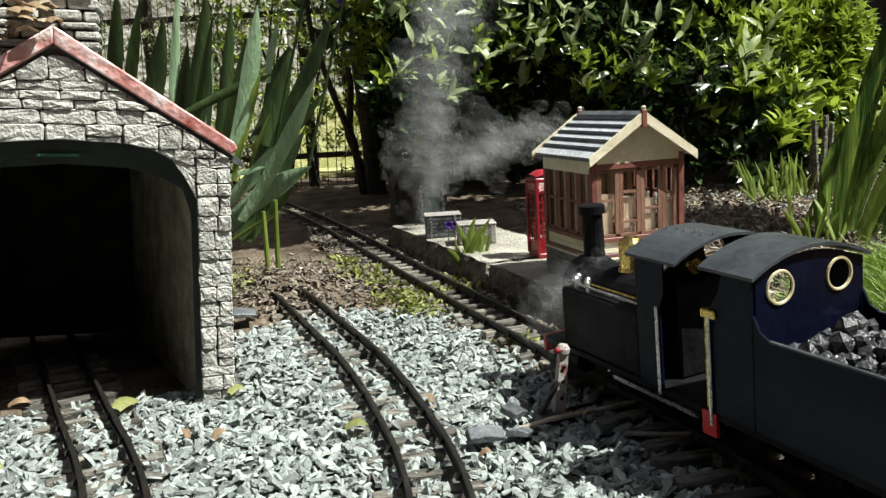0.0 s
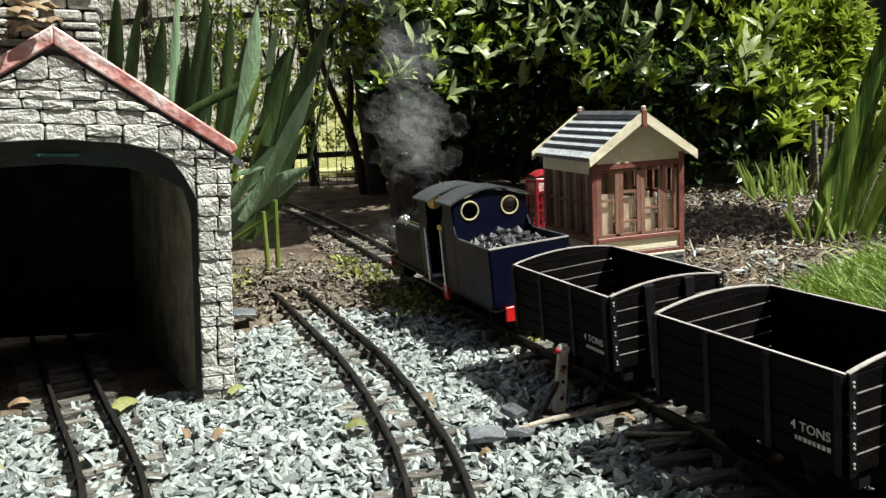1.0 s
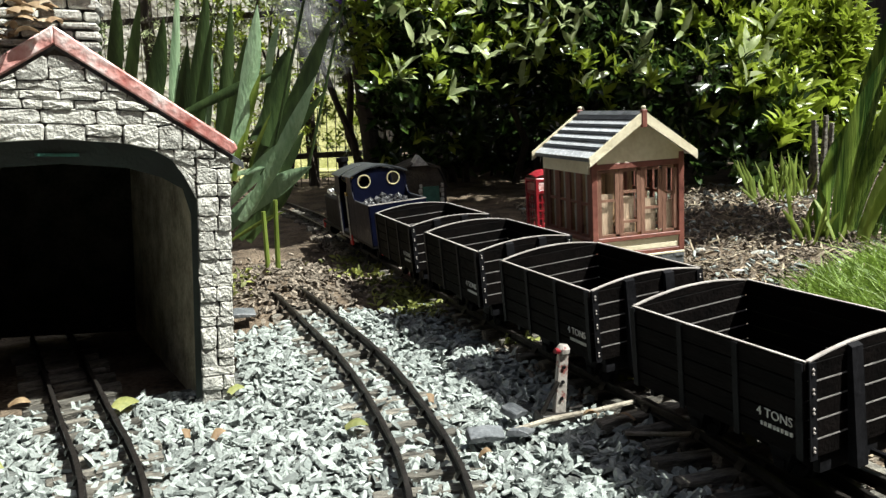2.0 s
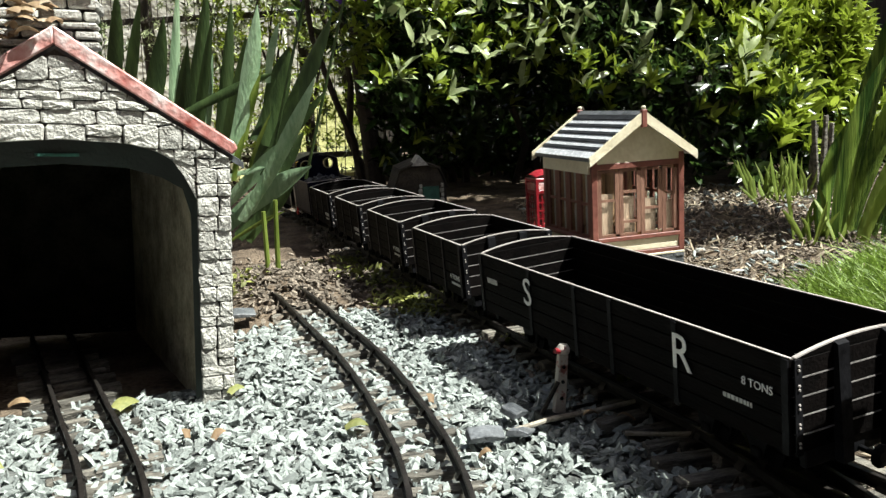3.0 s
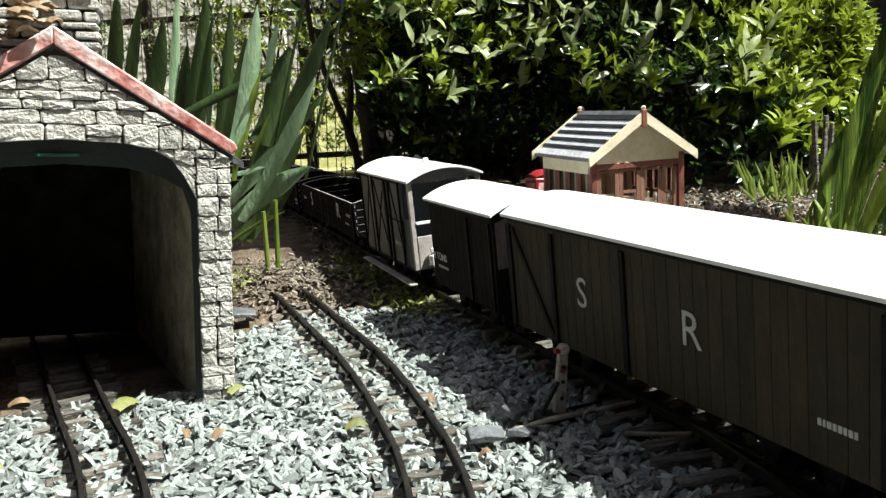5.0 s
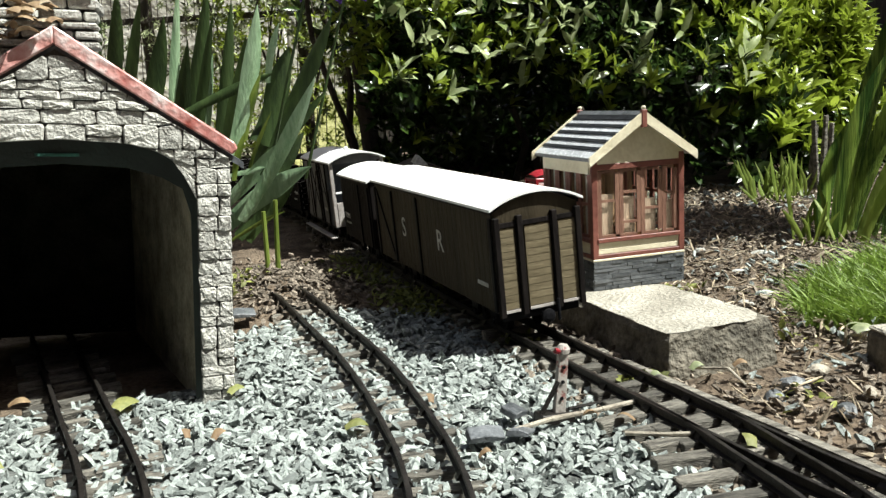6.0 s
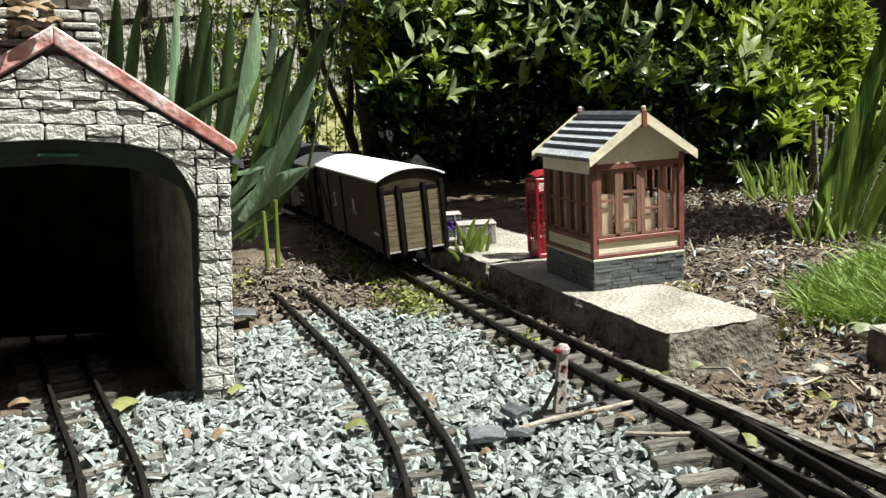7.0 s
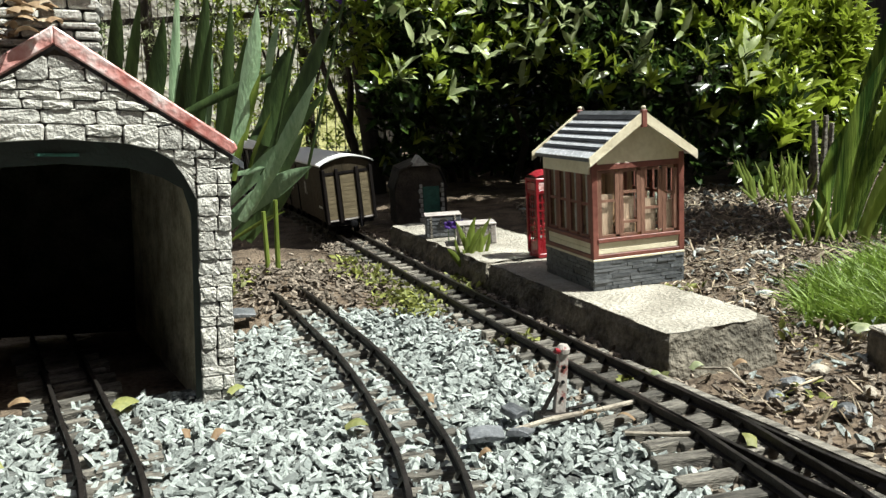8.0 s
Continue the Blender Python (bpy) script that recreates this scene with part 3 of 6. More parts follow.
def shed():
    t = thing("engine_shed", "model engine shed of pale grey stone, arched doorway", "engine shed", SHED)
    # front wall with the opening
    outer = [(-0.288, -0.02), (-0.288, 0.258), (-0.127, 0.362), (0.034, 0.258), (0.034, -0.02)]
    top = lambda u: 0.362 - abs(u + 0.127) * 0.646
    bm = bmesh.new()
    cols = [(-0.288, -0.02), (-0.2541, -0.02)] + ARCH[1:-1] + [(0.0001, -0.02), (0.034, -0.02)]
    rows = [[bm.verts.new(p) for p in ((u, 0.003, z), (u, 0.022, z), (u, 0.022, top(u)), (u, 0.003, top(u)))] for u, z in cols]
    for a, b in zip(rows, rows[1:]):
        for k in range(4):
            bm.faces.new([a[k], a[(k + 1) % 4], b[(k + 1) % 4], b[k]])
    bm.faces.new(rows[0])
    bm.faces.new(rows[-1])
    bmesh.ops.recalc_face_normals(bm, faces=bm.faces)
    front = part("front_wall", bm, "mortar", t, "stone front wall round the arched doorway")
    for x0, x1 in ((-0.288, -0.270), (0.018, 0.034)):
        part("side_wall", box(x0, x1, 0.0222, 0.42, -0.02, 0.258), "mortar", t)
    lining = bmesh.new()
    lx = ((0.0175, 0.0225), (0.0005, 0.0225), (-0.082, 0.413), (0.0175, 0.413))
    lo, hi = [lining.verts.new((x, y, -0.02)) for x, y in lx], [lining.verts.new((x, y, 0.262)) for x, y in lx]
    lining.faces.new(lo), lining.faces.new(hi[::-1])
    for i in range(4):
        lining.faces.new([lo[i], lo[(i + 1) % 4], hi[(i + 1) % 4], hi[i]])
    bmesh.ops.recalc_face_normals(lining, faces=lining.faces)
    part("side_lining", lining, "sidein", t, "inner wall paled for doorway light, running askew")
    # left and back linings carry the shed's darkness in their colour
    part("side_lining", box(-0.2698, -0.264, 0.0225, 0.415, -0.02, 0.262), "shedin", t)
    part("back_wall", prism(outer, 0.4202, 0.436), "mortar", t)
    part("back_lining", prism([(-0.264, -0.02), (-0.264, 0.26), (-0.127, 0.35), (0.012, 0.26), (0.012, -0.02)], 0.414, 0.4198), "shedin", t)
    rim = bmesh.new()
    inner = [((u + 0.127) * 0.955 - 0.127, z - 0.024 if z > 0.25 else (z - 0.017 if z > 0 else z)) for u, z in ARCH]
    a = [rim.verts.new((u, 0.006, z)) for u, z in ARCH]
    b = [rim.verts.new((u, 0.009, z)) for u, z in inner]
    c = [rim.verts.new((u, 0.03, z)) for u, z in inner]
    for i in range(len(ARCH) - 1):
        rim.faces.new([a[i], a[i + 1], b[i + 1], b[i]])
        rim.faces.new([b[i], b[i + 1], c[i + 1], c[i]])
    part("door_frame", rim, "greenpaint", t, "dark green weathered door frame")
    part("lintel_strip", box(-0.150, -0.110, 0.0045, 0.006, 0.2595, 0.2625), "greenchip", t, "chipped green paint mark")
    for s in (-1, 1):
        m = pose(-0.127, 0, 0.372) @ (Matrix.Identity(4) if s > 0 else Matrix.Diagonal((-1, 1, 1, 1)))
        roof = part("roof_slope", prism([(0, -0.012), (0.175, -0.125), (0.175, -0.118), (0, -0.004)], 0.0035, 0.45), "slate", t, "slate covered roof slope")
        roof.matrix_basis = m
        part("verge_board", prism([(0.0, 0.012), (0.166, -0.0975), (0.169, -0.104), (0.163, -0.110), (0.0, -0.006)], -0.0055, 0.003, bevel=0.0015), "redbrown", t, "faded red verge board with a painted pale sheen").matrix_basis = m
    # chimney stack of flat stones behind the apex
    st = thing("chimney_stack", "rough stack of flat pale stones on the shed", "chimney", SHED)
    rr = random.Random(11)
    z = 0.335
    while z < 0.56:
        h = rr.uniform(0.008, 0.014)
        for y in (0.03, 0.065):
            x = -0.235 + rr.uniform(-0.01, 0.01)
            while x < -0.095:
                w = rr.uniform(0.035, 0.065)
                e = min(x + w, -0.09 + rr.uniform(-0.006, 0.006))
                o = rr.uniform(-0.004, 0.004)
                if e - x > 0.012:
                    part("flat_stone", box(x, e - 0.002, y + o, y + 0.034 + o, z, z + h - 0.0022, 0.0018), "stone", st)
                x += w
        z += h


shed()


def shed_stones():
    """Rough coursed stones of the shed's front, with the joints left open."""
    front = bpy.data.objects["front_wall"]
    rr = random.Random(5)
    def arch(u):
        for (a0, z0), (a1, z1) in zip(ARCH[1:-1], ARCH[2:-1]):
            if a0 <= u <= a1:
                return z0 + (z1 - z0) * (u - a0) / max(1e-6, a1 - a0)
        return -1.0
    verge = lambda u: 0.362 - abs(u + 0.127) * 0.646
    def stone(x0, x1, z0, z1, deep=0.0045, fit=False):
        """One rough block with a rounded, uneven face; fit trims it to the arch and the verge."""
        g = 0.0004
        j = lambda: rr.uniform(-0.0011, 0.0011)
        w, h, c = x1 - x0, z1 - z0, rr.uniform(0.04, 0.11)
        grid = [(c, 0), (0.5, -0.02), (1 - c, 0), (1, 0.12), (1, 0.88), (1 - c, 1), (0.5, 1.02), (c, 1), (0, 0.88), (0, 0.12)]
        rim = [(x0 + g + a * (w - 2 * g) + j() * 0.8, z0 + g + b * (h - 2 * g) + j() * 0.7) for a, b in grid]
        if fit:
            rim = [(u, min(max(z, arch(u) + 0.0006), verge(u))) for u, z in rim]
        n = len(rim)
        cx, cz = sum(u for u, z in rim) / n, sum(z for u, z in rim) / n
        if max(z for u, z in rim) - min(z for u, z in rim) < 0.004 or max(u for u, z in rim) - min(u for u, z in rim) < 0.004:
            return
        out = -rr.uniform(0.0008, deep)
        v = [(u, 0.003, z) for u, z in rim] + [(u, out * 0.45, z) for u, z in rim]
        for k, d in ((0.91, 0.9), (0.5, 1.03)):
            v += [(cx + (u - cx) * k, out * d + rr.uniform(-0.0007, 0.0007), cz + (z - cz) * k) for u, z in rim]
        v.append((cx, out * 1.1 - 0.0005, cz))
        fs = [(r * n + i, r * n + (i + 1) % n, (r + 1) * n + (i + 1) % n, (r + 1) * n + i) for r in range(3) for i in range(n)]
        fs += [(3 * n + i, 3 * n + (i + 1) % n, 4 * n) for i in range(n)]
        part("stone", raw(v, fs), "stone", front)
    # jambs
    for base in (0.0, -0.288):
        z = -0.012
        while z < 0.256:
            h = rr.choice((0.010, 0.013, 0.016, 0.020, 0.024))
            h = min(h, 0.258 - z)
            if h < 0.005:
                break
            cut = rr.choice((0.4, 0.5, 0.6, 0.65, 1.0)) * 0.034
            for a, b in ((0, cut), (cut, 0.034)):
                if b - a > 0.004:
                    if h > 0.017 and rr.random() < 0.45:
                        stone(base + a, base + b, z, z + h * 0.45)
                        stone(base + a, base + b, z + h * 0.45, z + h)
                    else:
                        stone(base + a, base + b, z, z + h)
            z += h
    # gable, trimmed to the arch below and to the verge above
    z = 0.214
    while z < 0.358:
        h = rr.choice((0.009, 0.014, 0.018, 0.021, 0.024))
        if z < 0.257 and z + h > 0.249:
            h = 0.258 - z
        u, stop = (-0.288, 0.034) if z >= 0.257 else (-0.2525, -0.0005)
        while u < stop - 0.006:
            w = min(rr.uniform(0.022, 0.058) * (0.75 if h < 0.012 else 1.0), stop - u)
            if stop - u - w < 0.009:
                w = stop - u
            lo, hi = min(verge(u), verge(u + w)), max(verge(u), verge(u + w))
            inner = max(z + h - arch(u + w * k / 4) for k in range(5))
            if z < hi - 0.003 and inner > 0.004:
                if h > 0.017 and rr.random() < 0.28:
                    k = rr.uniform(0.4, 0.6)
                    stone(u, u + w, z, z + h * k, fit=True)
                    stone(u, u + w, z + h * k, z + h, fit=True)
                elif w > 0.032 and (lo < z + h or rr.random() < 0.2):
                    k = rr.uniform(0.4, 0.6)
                    stone(u, u + w * k, z, z + h, fit=True)
                    stone(u + w * k, u + w, z, z + h, fit=True)
                else:
                    stone(u, u + w, z, z + h, fit=True)
            u += w
        z += h


# ---- train ----
# every vehicle: x forward, y to its left, z up from the rail head
WHEELS = []


def wheelset(t, x, r=0.0145, name="wheelset"):
    w = part(name, cyl((0, -0.026, 0), (0, 0.026, 0), 0.002, n=8), "black", t)
    w.location = (x, 0, r)
    for s in (-1, 1):
        b = bmesh.new()
        cyl((0, s * 0.019, 0), (0, s * 0.0215, 0), r + 0.002, n=20, bm=b)
        cyl((0, s * 0.0216, 0), (0, s * 0.0265, 0), r, n=20, bm=b)
        cyl((0, s * 0.0266, 0), (0, s * 0.0285, 0), r * 0.35, n=10, bm=b)
        d = part("wheel", b, "black", w)
        for k in range(4):
            c, sn = math.cos(k * math.pi / 2), math.sin(k * math.pi / 2)
            part("spoke", cyl((c * r * 0.3, s * 0.027, sn * r * 0.3), (c * r * 0.85, s * 0.027, sn * r * 0.85), 0.0012, n=5), "black", w)
    WHEELS.append((w, x, r))
    return w


def running_gear(t, half, bogie=False):
    for y in (-0.036, 0.036):
        part("sole_bar", box(-half + 0.002, half - 0.002, y - 0.004, y + 0.004, 0.028, 0.040, 0.0008), "black", t)
    xs = (-half * 0.52, half * 0.52) if not bogie else (-half + 0.055, -half + 0.112, half - 0.112, half - 0.055)
    for x in xs:
        wheelset(t, x)
        for y in (-0.037, 0.037):
            b = prism([(x - 0.012, 0.028), (x + 0.012, 0.028), (x + 0.005, 0.010), (x - 0.005, 0.010)], y - 0.0025, y + 0.0025)
            box(x - 0.005, x + 0.005, y - 0.005, y + 0.005, 0.011, 0.019, 0.001, bm=b)
            part("axle_box", b, "black", t)
    if bogie:
        for s in (-1, 1):
            part("truss_rod", box(-half + 0.12, half - 0.12, s * 0.040 - 0.0012, s * 0.040 + 0.0012, 0.012, 0.0145), "black", t)
    for s in (-1, 1):
        part("buffer_beam", box(s * half - 0.003, s * half + 0.003, -0.05, 0.05, 0.027, 0.042, 0.0008), "black", t)
        c = cyl((s * half, 0, 0.030), (s * (half + 0.02), 0, 0.030), 0.0022, n=8)
        join(c, lathe([(0.004, 0), (0.0085, 0.002), (0.0085, 0.0045), (0.004, 0.006)], 12, pose(s * (half + 0.017), 0, 0.030, 0, 90 * s, 0)))
        part("coupling", c, "black", t)


def open_wagon(label, length, wide=0.124, top=0.108, rise=0.0065, planks=5, bogie=False, lettered=None):
    t = thing("open_wagon", label, "wagon", group="goods wagons of the train")
    h, w, z0 = length / 2, wide / 2, 0.041
    running_gear(t, h - 0.004, bogie)
    part("wagon_floor", box(-h + 0.004, h - 0.004, -w + 0.004, w - 0.004, z0 - 0.001, z0 + 0.004), "wagon", t)
    ph = (top - z0) / planks
    for s in (-1, 1):
        for k in range(planks):
            a, b = z0 + k * ph, z0 + (k + 1) * ph
            part("side_plank", box(-h, h, s * w - 0.002, s * w + 0.002, a + 0.0004, b - 0.0004, 0.0005), "wagon", t)
            part("end_plank", box(s * h - 0.002, s * h + 0.002, -w + 0.0022, w - 0.0022, a + 0.0006, b - 0.0006, 0.0005), "wagon", t)
        for k in range(1, planks):
            z = z0 + k * ph
            # thin pale strip for the light that a worn plank edge catches
            part("plank_edge", box(s * h - 0.0023, s * h + 0.0023, -w + 0.003, w - 0.003, z - 0.0004, z + 0.0004), "edgedark", t, "worn plank edge, paled as if catching light")
        # arched top of each end
        arc = [(-w + 0.002 + (2 * w - 0.004) * i / 12, top + rise * (1 - (2 * i / 12 - 1) ** 2)) for i in range(13)]
        part("end_arch", prism([(-w + 0.002, top)] + arc[1:-1] + [(w - 0.002, top)], s * h - 0.002, s * h + 0.002, axis="x"), "wagon", t)
        cap = [(u, z + 0.0001) for u, z in arc] + [(u, z + 0.0010) for u, z in arc[::-1]]
        part("end_capping", prism(cap, s * h - 0.0018, s * h + 0.0018, axis="x"), "edge", t, "worn grey metal capping")
        part("side_capping", box(-h, h, s * w - 0.0011, s * w + 0.0011, top + 0.0002, top + 0.0009), "edge", t, "worn grey metal capping")
        for y in (-0.022, 0.022):
            part("end_stanchion", prism([(s * (h + 0.002), z0 - 0.012), (s * (h + 0.010), z0 - 0.012), (s * (h + 0.006), top + 0.004), (s * (h + 0.002), top + 0.006)], y - 0.005, y + 0.005), "black", t, "black tapered stanchion")
        for e in (-1, 1):
            bm = box(e * h - 0.006 * (e > 0) - 0.0, e * h + 0.006 * (e < 0), s * (w + 0.0022), s * (w + 0.0034), z0, top)
            box(e * (h + 0.0022), e * (h + 0.0034), s * w - 0.006 * (s > 0), s * w + 0.006 * (s < 0), z0, top, bm=bm)
            part("corner_iron", bm, "black", t)
            for k in range(planks):
                z = z0 + (k + 0.3) * ph
                for d in (0.25, 0.6):
                    part("bolt", cyl((e * (h + 0.0033), s * (w - 0.003), z + d * ph * 0.6), (e * (h + 0.0045), s * (w - 0.003), z + d * ph * 0.6), 0.0011, 0.0007, n=6), "edge", t)
        for x in (-0.03, 0.03) if not bogie else (-0.12, -0.03, 0.03, 0.12):
            part("door_strap", box(x - 0.003, x + 0.003, s * (w + 0.0022), s * (w + 0.0034), z0 - 0.002, top, 0.0004), "black", t)
    return t


def side_text(t, text, x, z, size, y, material="white"):
    """Letters on the left side, read from outside."""
    return writing(text, size, 0.0003, pose(x, y, z, 90, 0, 180), t, material)


def bars(t, x, z, y, wide, n=1, high=0.0035):
    bm = bmesh.new()
    rr = random.Random(int(abs(x) * 1e4))
    u = -wide / 2
    while u < wide / 2:
        w = rr.uniform(0.0018, 0.0034)
        box(x + u, x + u + w, y - 0.0003, y + 0.0003, z, z + high, bm=bm)
        u += w + 0.0012
    return part("figure_bars", bm, "grey", t, "small grey figures")


def goods_wagon():
    t = open_wagon("dark umber open goods wagon with arched ends", 0.183, top=0.109)
    side_text(t, "4 TONS", -0.066, 0.064, 0.0095, 0.0644, "grey")
    bars(t, -0.067, 0.054, 0.0642, 0.03, high=0.003)
    return t


def bogie_wagon():
    t = open_wagon("long dark umber bogie open wagon with white letters", 0.478, top=0.109, bogie=True)
    side_text(t, "S", 0.122, 0.084, 0.042, 0.0660)
    side_text(t, "R", -0.129, 0.084, 0.042, 0.0660)
    side_text(t, "8 TONS", -0.211, 0.083, 0.0088, 0.0660)
    bars(t, -0.190, 0.064, 0.0642, 0.028)
    bars(t, 0.208, 0.078, 0.0642, 0.022, high=0.006)
    return t


def curved_roof(t, half, w, eave, rise, over=0.008, m="whiteroof", thick=0.003):
    n = 14
    arc = [(-w + 2 * w * i / n, eave + rise * (1 - (abs(2 * i / n - 1)) ** 2.1)) for i in range(n + 1)]
    o = prism(arc + [(u, z - thick) for u, z in arc[::-1]], -half - over, half + over, axis="x")
    return part("curved_roof", o, m, t, "white painted curved roof", smooth=False)


def end_fill(arcw, z0, eave, rise, x0, x1):
    n = 10
    arc = [(arcw - 2 * arcw * i / n, eave - 0.004 + rise * (1 - (abs(2 * i / n - 1)) ** 2.1)) for i in range(n + 1)]
    return prism([(-arcw, z0), (arcw, z0)] + arc, x0, x1, axis="x")


def van(name, label, length, paint, eave=0.158, rise=0.016, bogie=False, w=0.054):
    t = thing(name, label, "van", group="goods wagons of the train")
    h, z0 = length / 2, 0.038
    running_gear(t, h - 0.004, bogie)
    part("van_floor", box(-h + 0.003, h - 0.003, -w + 0.003, w - 0.003, z0 - 0.002, z0 + 0.002), "black", t)
    for s in (-1, 1):
        n = max(6, round(length / 0.016))
        side = part("van_side", box(-h, h, s * w - 0.0015, s * w + 0.0005 * s + 0.0005, z0, eave), paint, t)
        for k in range(n):
            a = -h + length * k / n
            part("board", box(a + 0.0003, a + length / n - 0.0003, s * (w + 0.0012) - 0.0007, s * (w + 0.0012) + 0.0007, z0 + 0.001, eave - 0.001), paint, side)
        part("van_end", end_fill(w - 0.001, z0, eave, rise, s * h - 0.0015, s * h + 0.0015), paint, t)
        part("cornice", box(-h - 0.002, h + 0.002, s * (w + 0.0022) - 0.0012, s * (w + 0.0022) + 0.0012, eave - 0.006, eave - 0.001), "black", t)
    roof = curved_roof(t, h, w + 0.0065, eave + 0.001, rise)
    return t


def framing(t, xs, z0, z1, y, material, wide=0.006, name="post"):
    for x in xs:
        part(name, box(x - wide / 2, x + wide / 2, min(y, y * 1.045), max(y, y * 1.045), z0, z1, 0.0005), material, t)


def brace(t, x0, z0, x1, z1, y, material, wide=0.0045):
    d = Vector((x1 - x0, 0, z1 - z0))
    n = Vector((-d.z, 0, d.x)).normalized() * wide / 2
    pts = [(x0 + n.x, z0 + n.z), (x1 + n.x, z1 + n.z), (x1 - n.x, z1 - n.z), (x0 - n.x, z0 - n.z)]
    part("brace", prism(pts, y - 0.0009, y + 0.0009), material, t)


def brake_van():
    t = thing("brake_van", "grey brake van with white roof and open veranda", "van", group="goods wagons of the train")
    h, w, z0, eave, rise = 0.136, 0.054, 0.038, 0.173, 0.016
    cab = -0.090
    running_gear(t, h - 0.004, True)
    part("van_floor", box(-h, h, -w, w, z0 - 0.003, z0 + 0.002), "black", t)
    dark = "vandark"
    for s in (-1, 1):
        side = part("van_side", box(cab, h, s * w - 0.001, s * w + 0.001, z0 + 0.002, eave), "brakegrey", t)
        n = 16
        for k in range(n):
            a = cab + (h - cab) * k / n
            part("board", box(a + 0.0003, a + (h - cab) / n - 0.0003, s * (w + 0.0017) - 0.0006, s * (w + 0.0017) + 0.0006, z0 + 0.003, eave - 0.001), "brakegrey", side)
        y = s * (w + 0.0026)
        # posts, braces and a handrail bar on the boarded side
        for x, wide in ((h - 0.002, 0.003), (0.078, 0.006), (0.059, 0.003), (-0.012, 0.009), (-0.033, 0.005), (cab + 0.0025, 0.004)):
            framing(t, (x,), z0 + 0.003, eave - 0.001, y, dark, wide)
        part("door_stile", box(0.067, 0.073, min(y, y * 1.03), max(y, y * 1.03), z0 + 0.003, eave - 0.002), "edgedark", t, "paler door stile")
        for x0, a0, x1, a1 in ((0.083, 0.158, 0.133, 0.050), (0.053, 0.162, -0.004, 0.058), (0.006, 0.148, 0.058, 0.058), (-0.037, 0.168, -0.087, 0.056)):
            brace(t, x0, a0, x1, a1, y, dark, 0.0032)
        part("side_handrail", cyl((-0.029, s * (w + 0.006), 0.110), (cab + 0.004, s * (w + 0.006), 0.109), 0.0011, n=6), dark, t)
        part("door_latch", box(-0.019, -0.006, min(y, y * 1.05), max(y, y * 1.05), 0.108, 0.124, 0.001), dark, t, "dark door latch")
        part("cornice", box(cab, h, s * (w + 0.003) - 0.0012, s * (w + 0.003) + 0.0012, eave - 0.007, eave - 0.001), dark, t)
        part("foot_board", box(-h, h, s * 0.064 - 0.007, s * 0.064 + 0.005, 0.018, 0.0205, 0.0005), "edge" if s > 0 else "black", t, "long wooden footboard")
        # veranda: posts, rails and low panels
        part("veranda_post", box(-h, -h + 0.007, s * w - 0.0035, s * w + 0.0035, z0 + 0.002, eave, 0.0006), "edge", t, "pale corner post")
        part("side_panel", box(-h + 0.007, cab, s * w - 0.0012, s * w + 0.0012, z0 + 0.002, 0.114, 0.0005), "bluegrey", t, "blue-grey veranda side panel")
        part("grab_rail", cyl((cab - 0.006, s * (w + 0.004), 0.06), (cab - 0.006, s * (w + 0.004), 0.112), 0.0012, n=6), "black", t)
    part("van_end", end_fill(w - 0.002, z0, eave, rise, h - 0.0012, h + 0.0012), "brakegrey", t)
    part("cabin_end", end_fill(w - 0.002, z0 + 0.002, eave, rise, cab - 0.0012, cab + 0.0012), "bluegrey", t, "blue-grey cabin end")
    for y0, y1 in ((-w + 0.004, -0.022), (0.022, w - 0.004)):
        part("end_panel", box(-h - 0.001, -h + 0.001, y0, y1, z0 + 0.002, 0.090, 0.0005), "edge", t, "pale grey veranda panel")
    part("end_rail", box(-h - 0.002, -h + 0.002, -w + 0.004, w - 0.004, 0.108, 0.1122, 0.0006), "whiteroof", t, "white hand rail")
    for y in (-0.02, 0.02):
        part("end_post", box(-h - 0.0022, -h + 0.0018, y - 0.002, y + 0.002, z0 + 0.002, 0.118, 0.0005), "whiteroof", t, "white rail post")
    n = 10
    arc = [((w - 0.002) - 2 * (w - 0.002) * i / n, eave - 0.003 + rise * (1 - (abs(2 * i / n - 1)) ** 2.1)) for i in range(n + 1)]
    part("roof_arch", prism([(-w + 0.002, eave - 0.004), (w - 0.002, eave - 0.004)] + arc, -h - 0.0012, -h + 0.0012, axis="x"), "brakegrey", t)
    curved_roof(t, h, w + 0.0065, eave + 0.001, rise)
    c = lathe([(0.005, 0), (0.0075, 0.001), (0.0075, 0.015), (0.0035, 0.018), (0.0055, 0.021), (0.0035, 0.026)], 10, pose(-h - 0.009, 0.030, 0.046))
    part("tail_lamp", c, "whiteroof", t, "white tail lamp")
    v = lathe([(0.005, 0), (0.005, 0.006), (0.003, 0.009)], 10, pose(-0.06, 0, eave + rise))
    part("roof_vent", v, "whiteroof", t)
    bars(t, -0.057, 0.068, w + 0.003, 0.028, high=0.006)
    return t


def small_van():
    t = van("covered_van", "dark umber covered van with white roof", 0.210, "vandark", eave=0.156)
    framing(t, (-0.097, -0.03), 0.040, 0.145, 0.056, "black", 0.005)
    side_text(t, "4 TONS", 0.076, 0.079, 0.0140, 0.0568, "white")
    bars(t, 0.068, 0.064, 0.0563, 0.034)
    return t


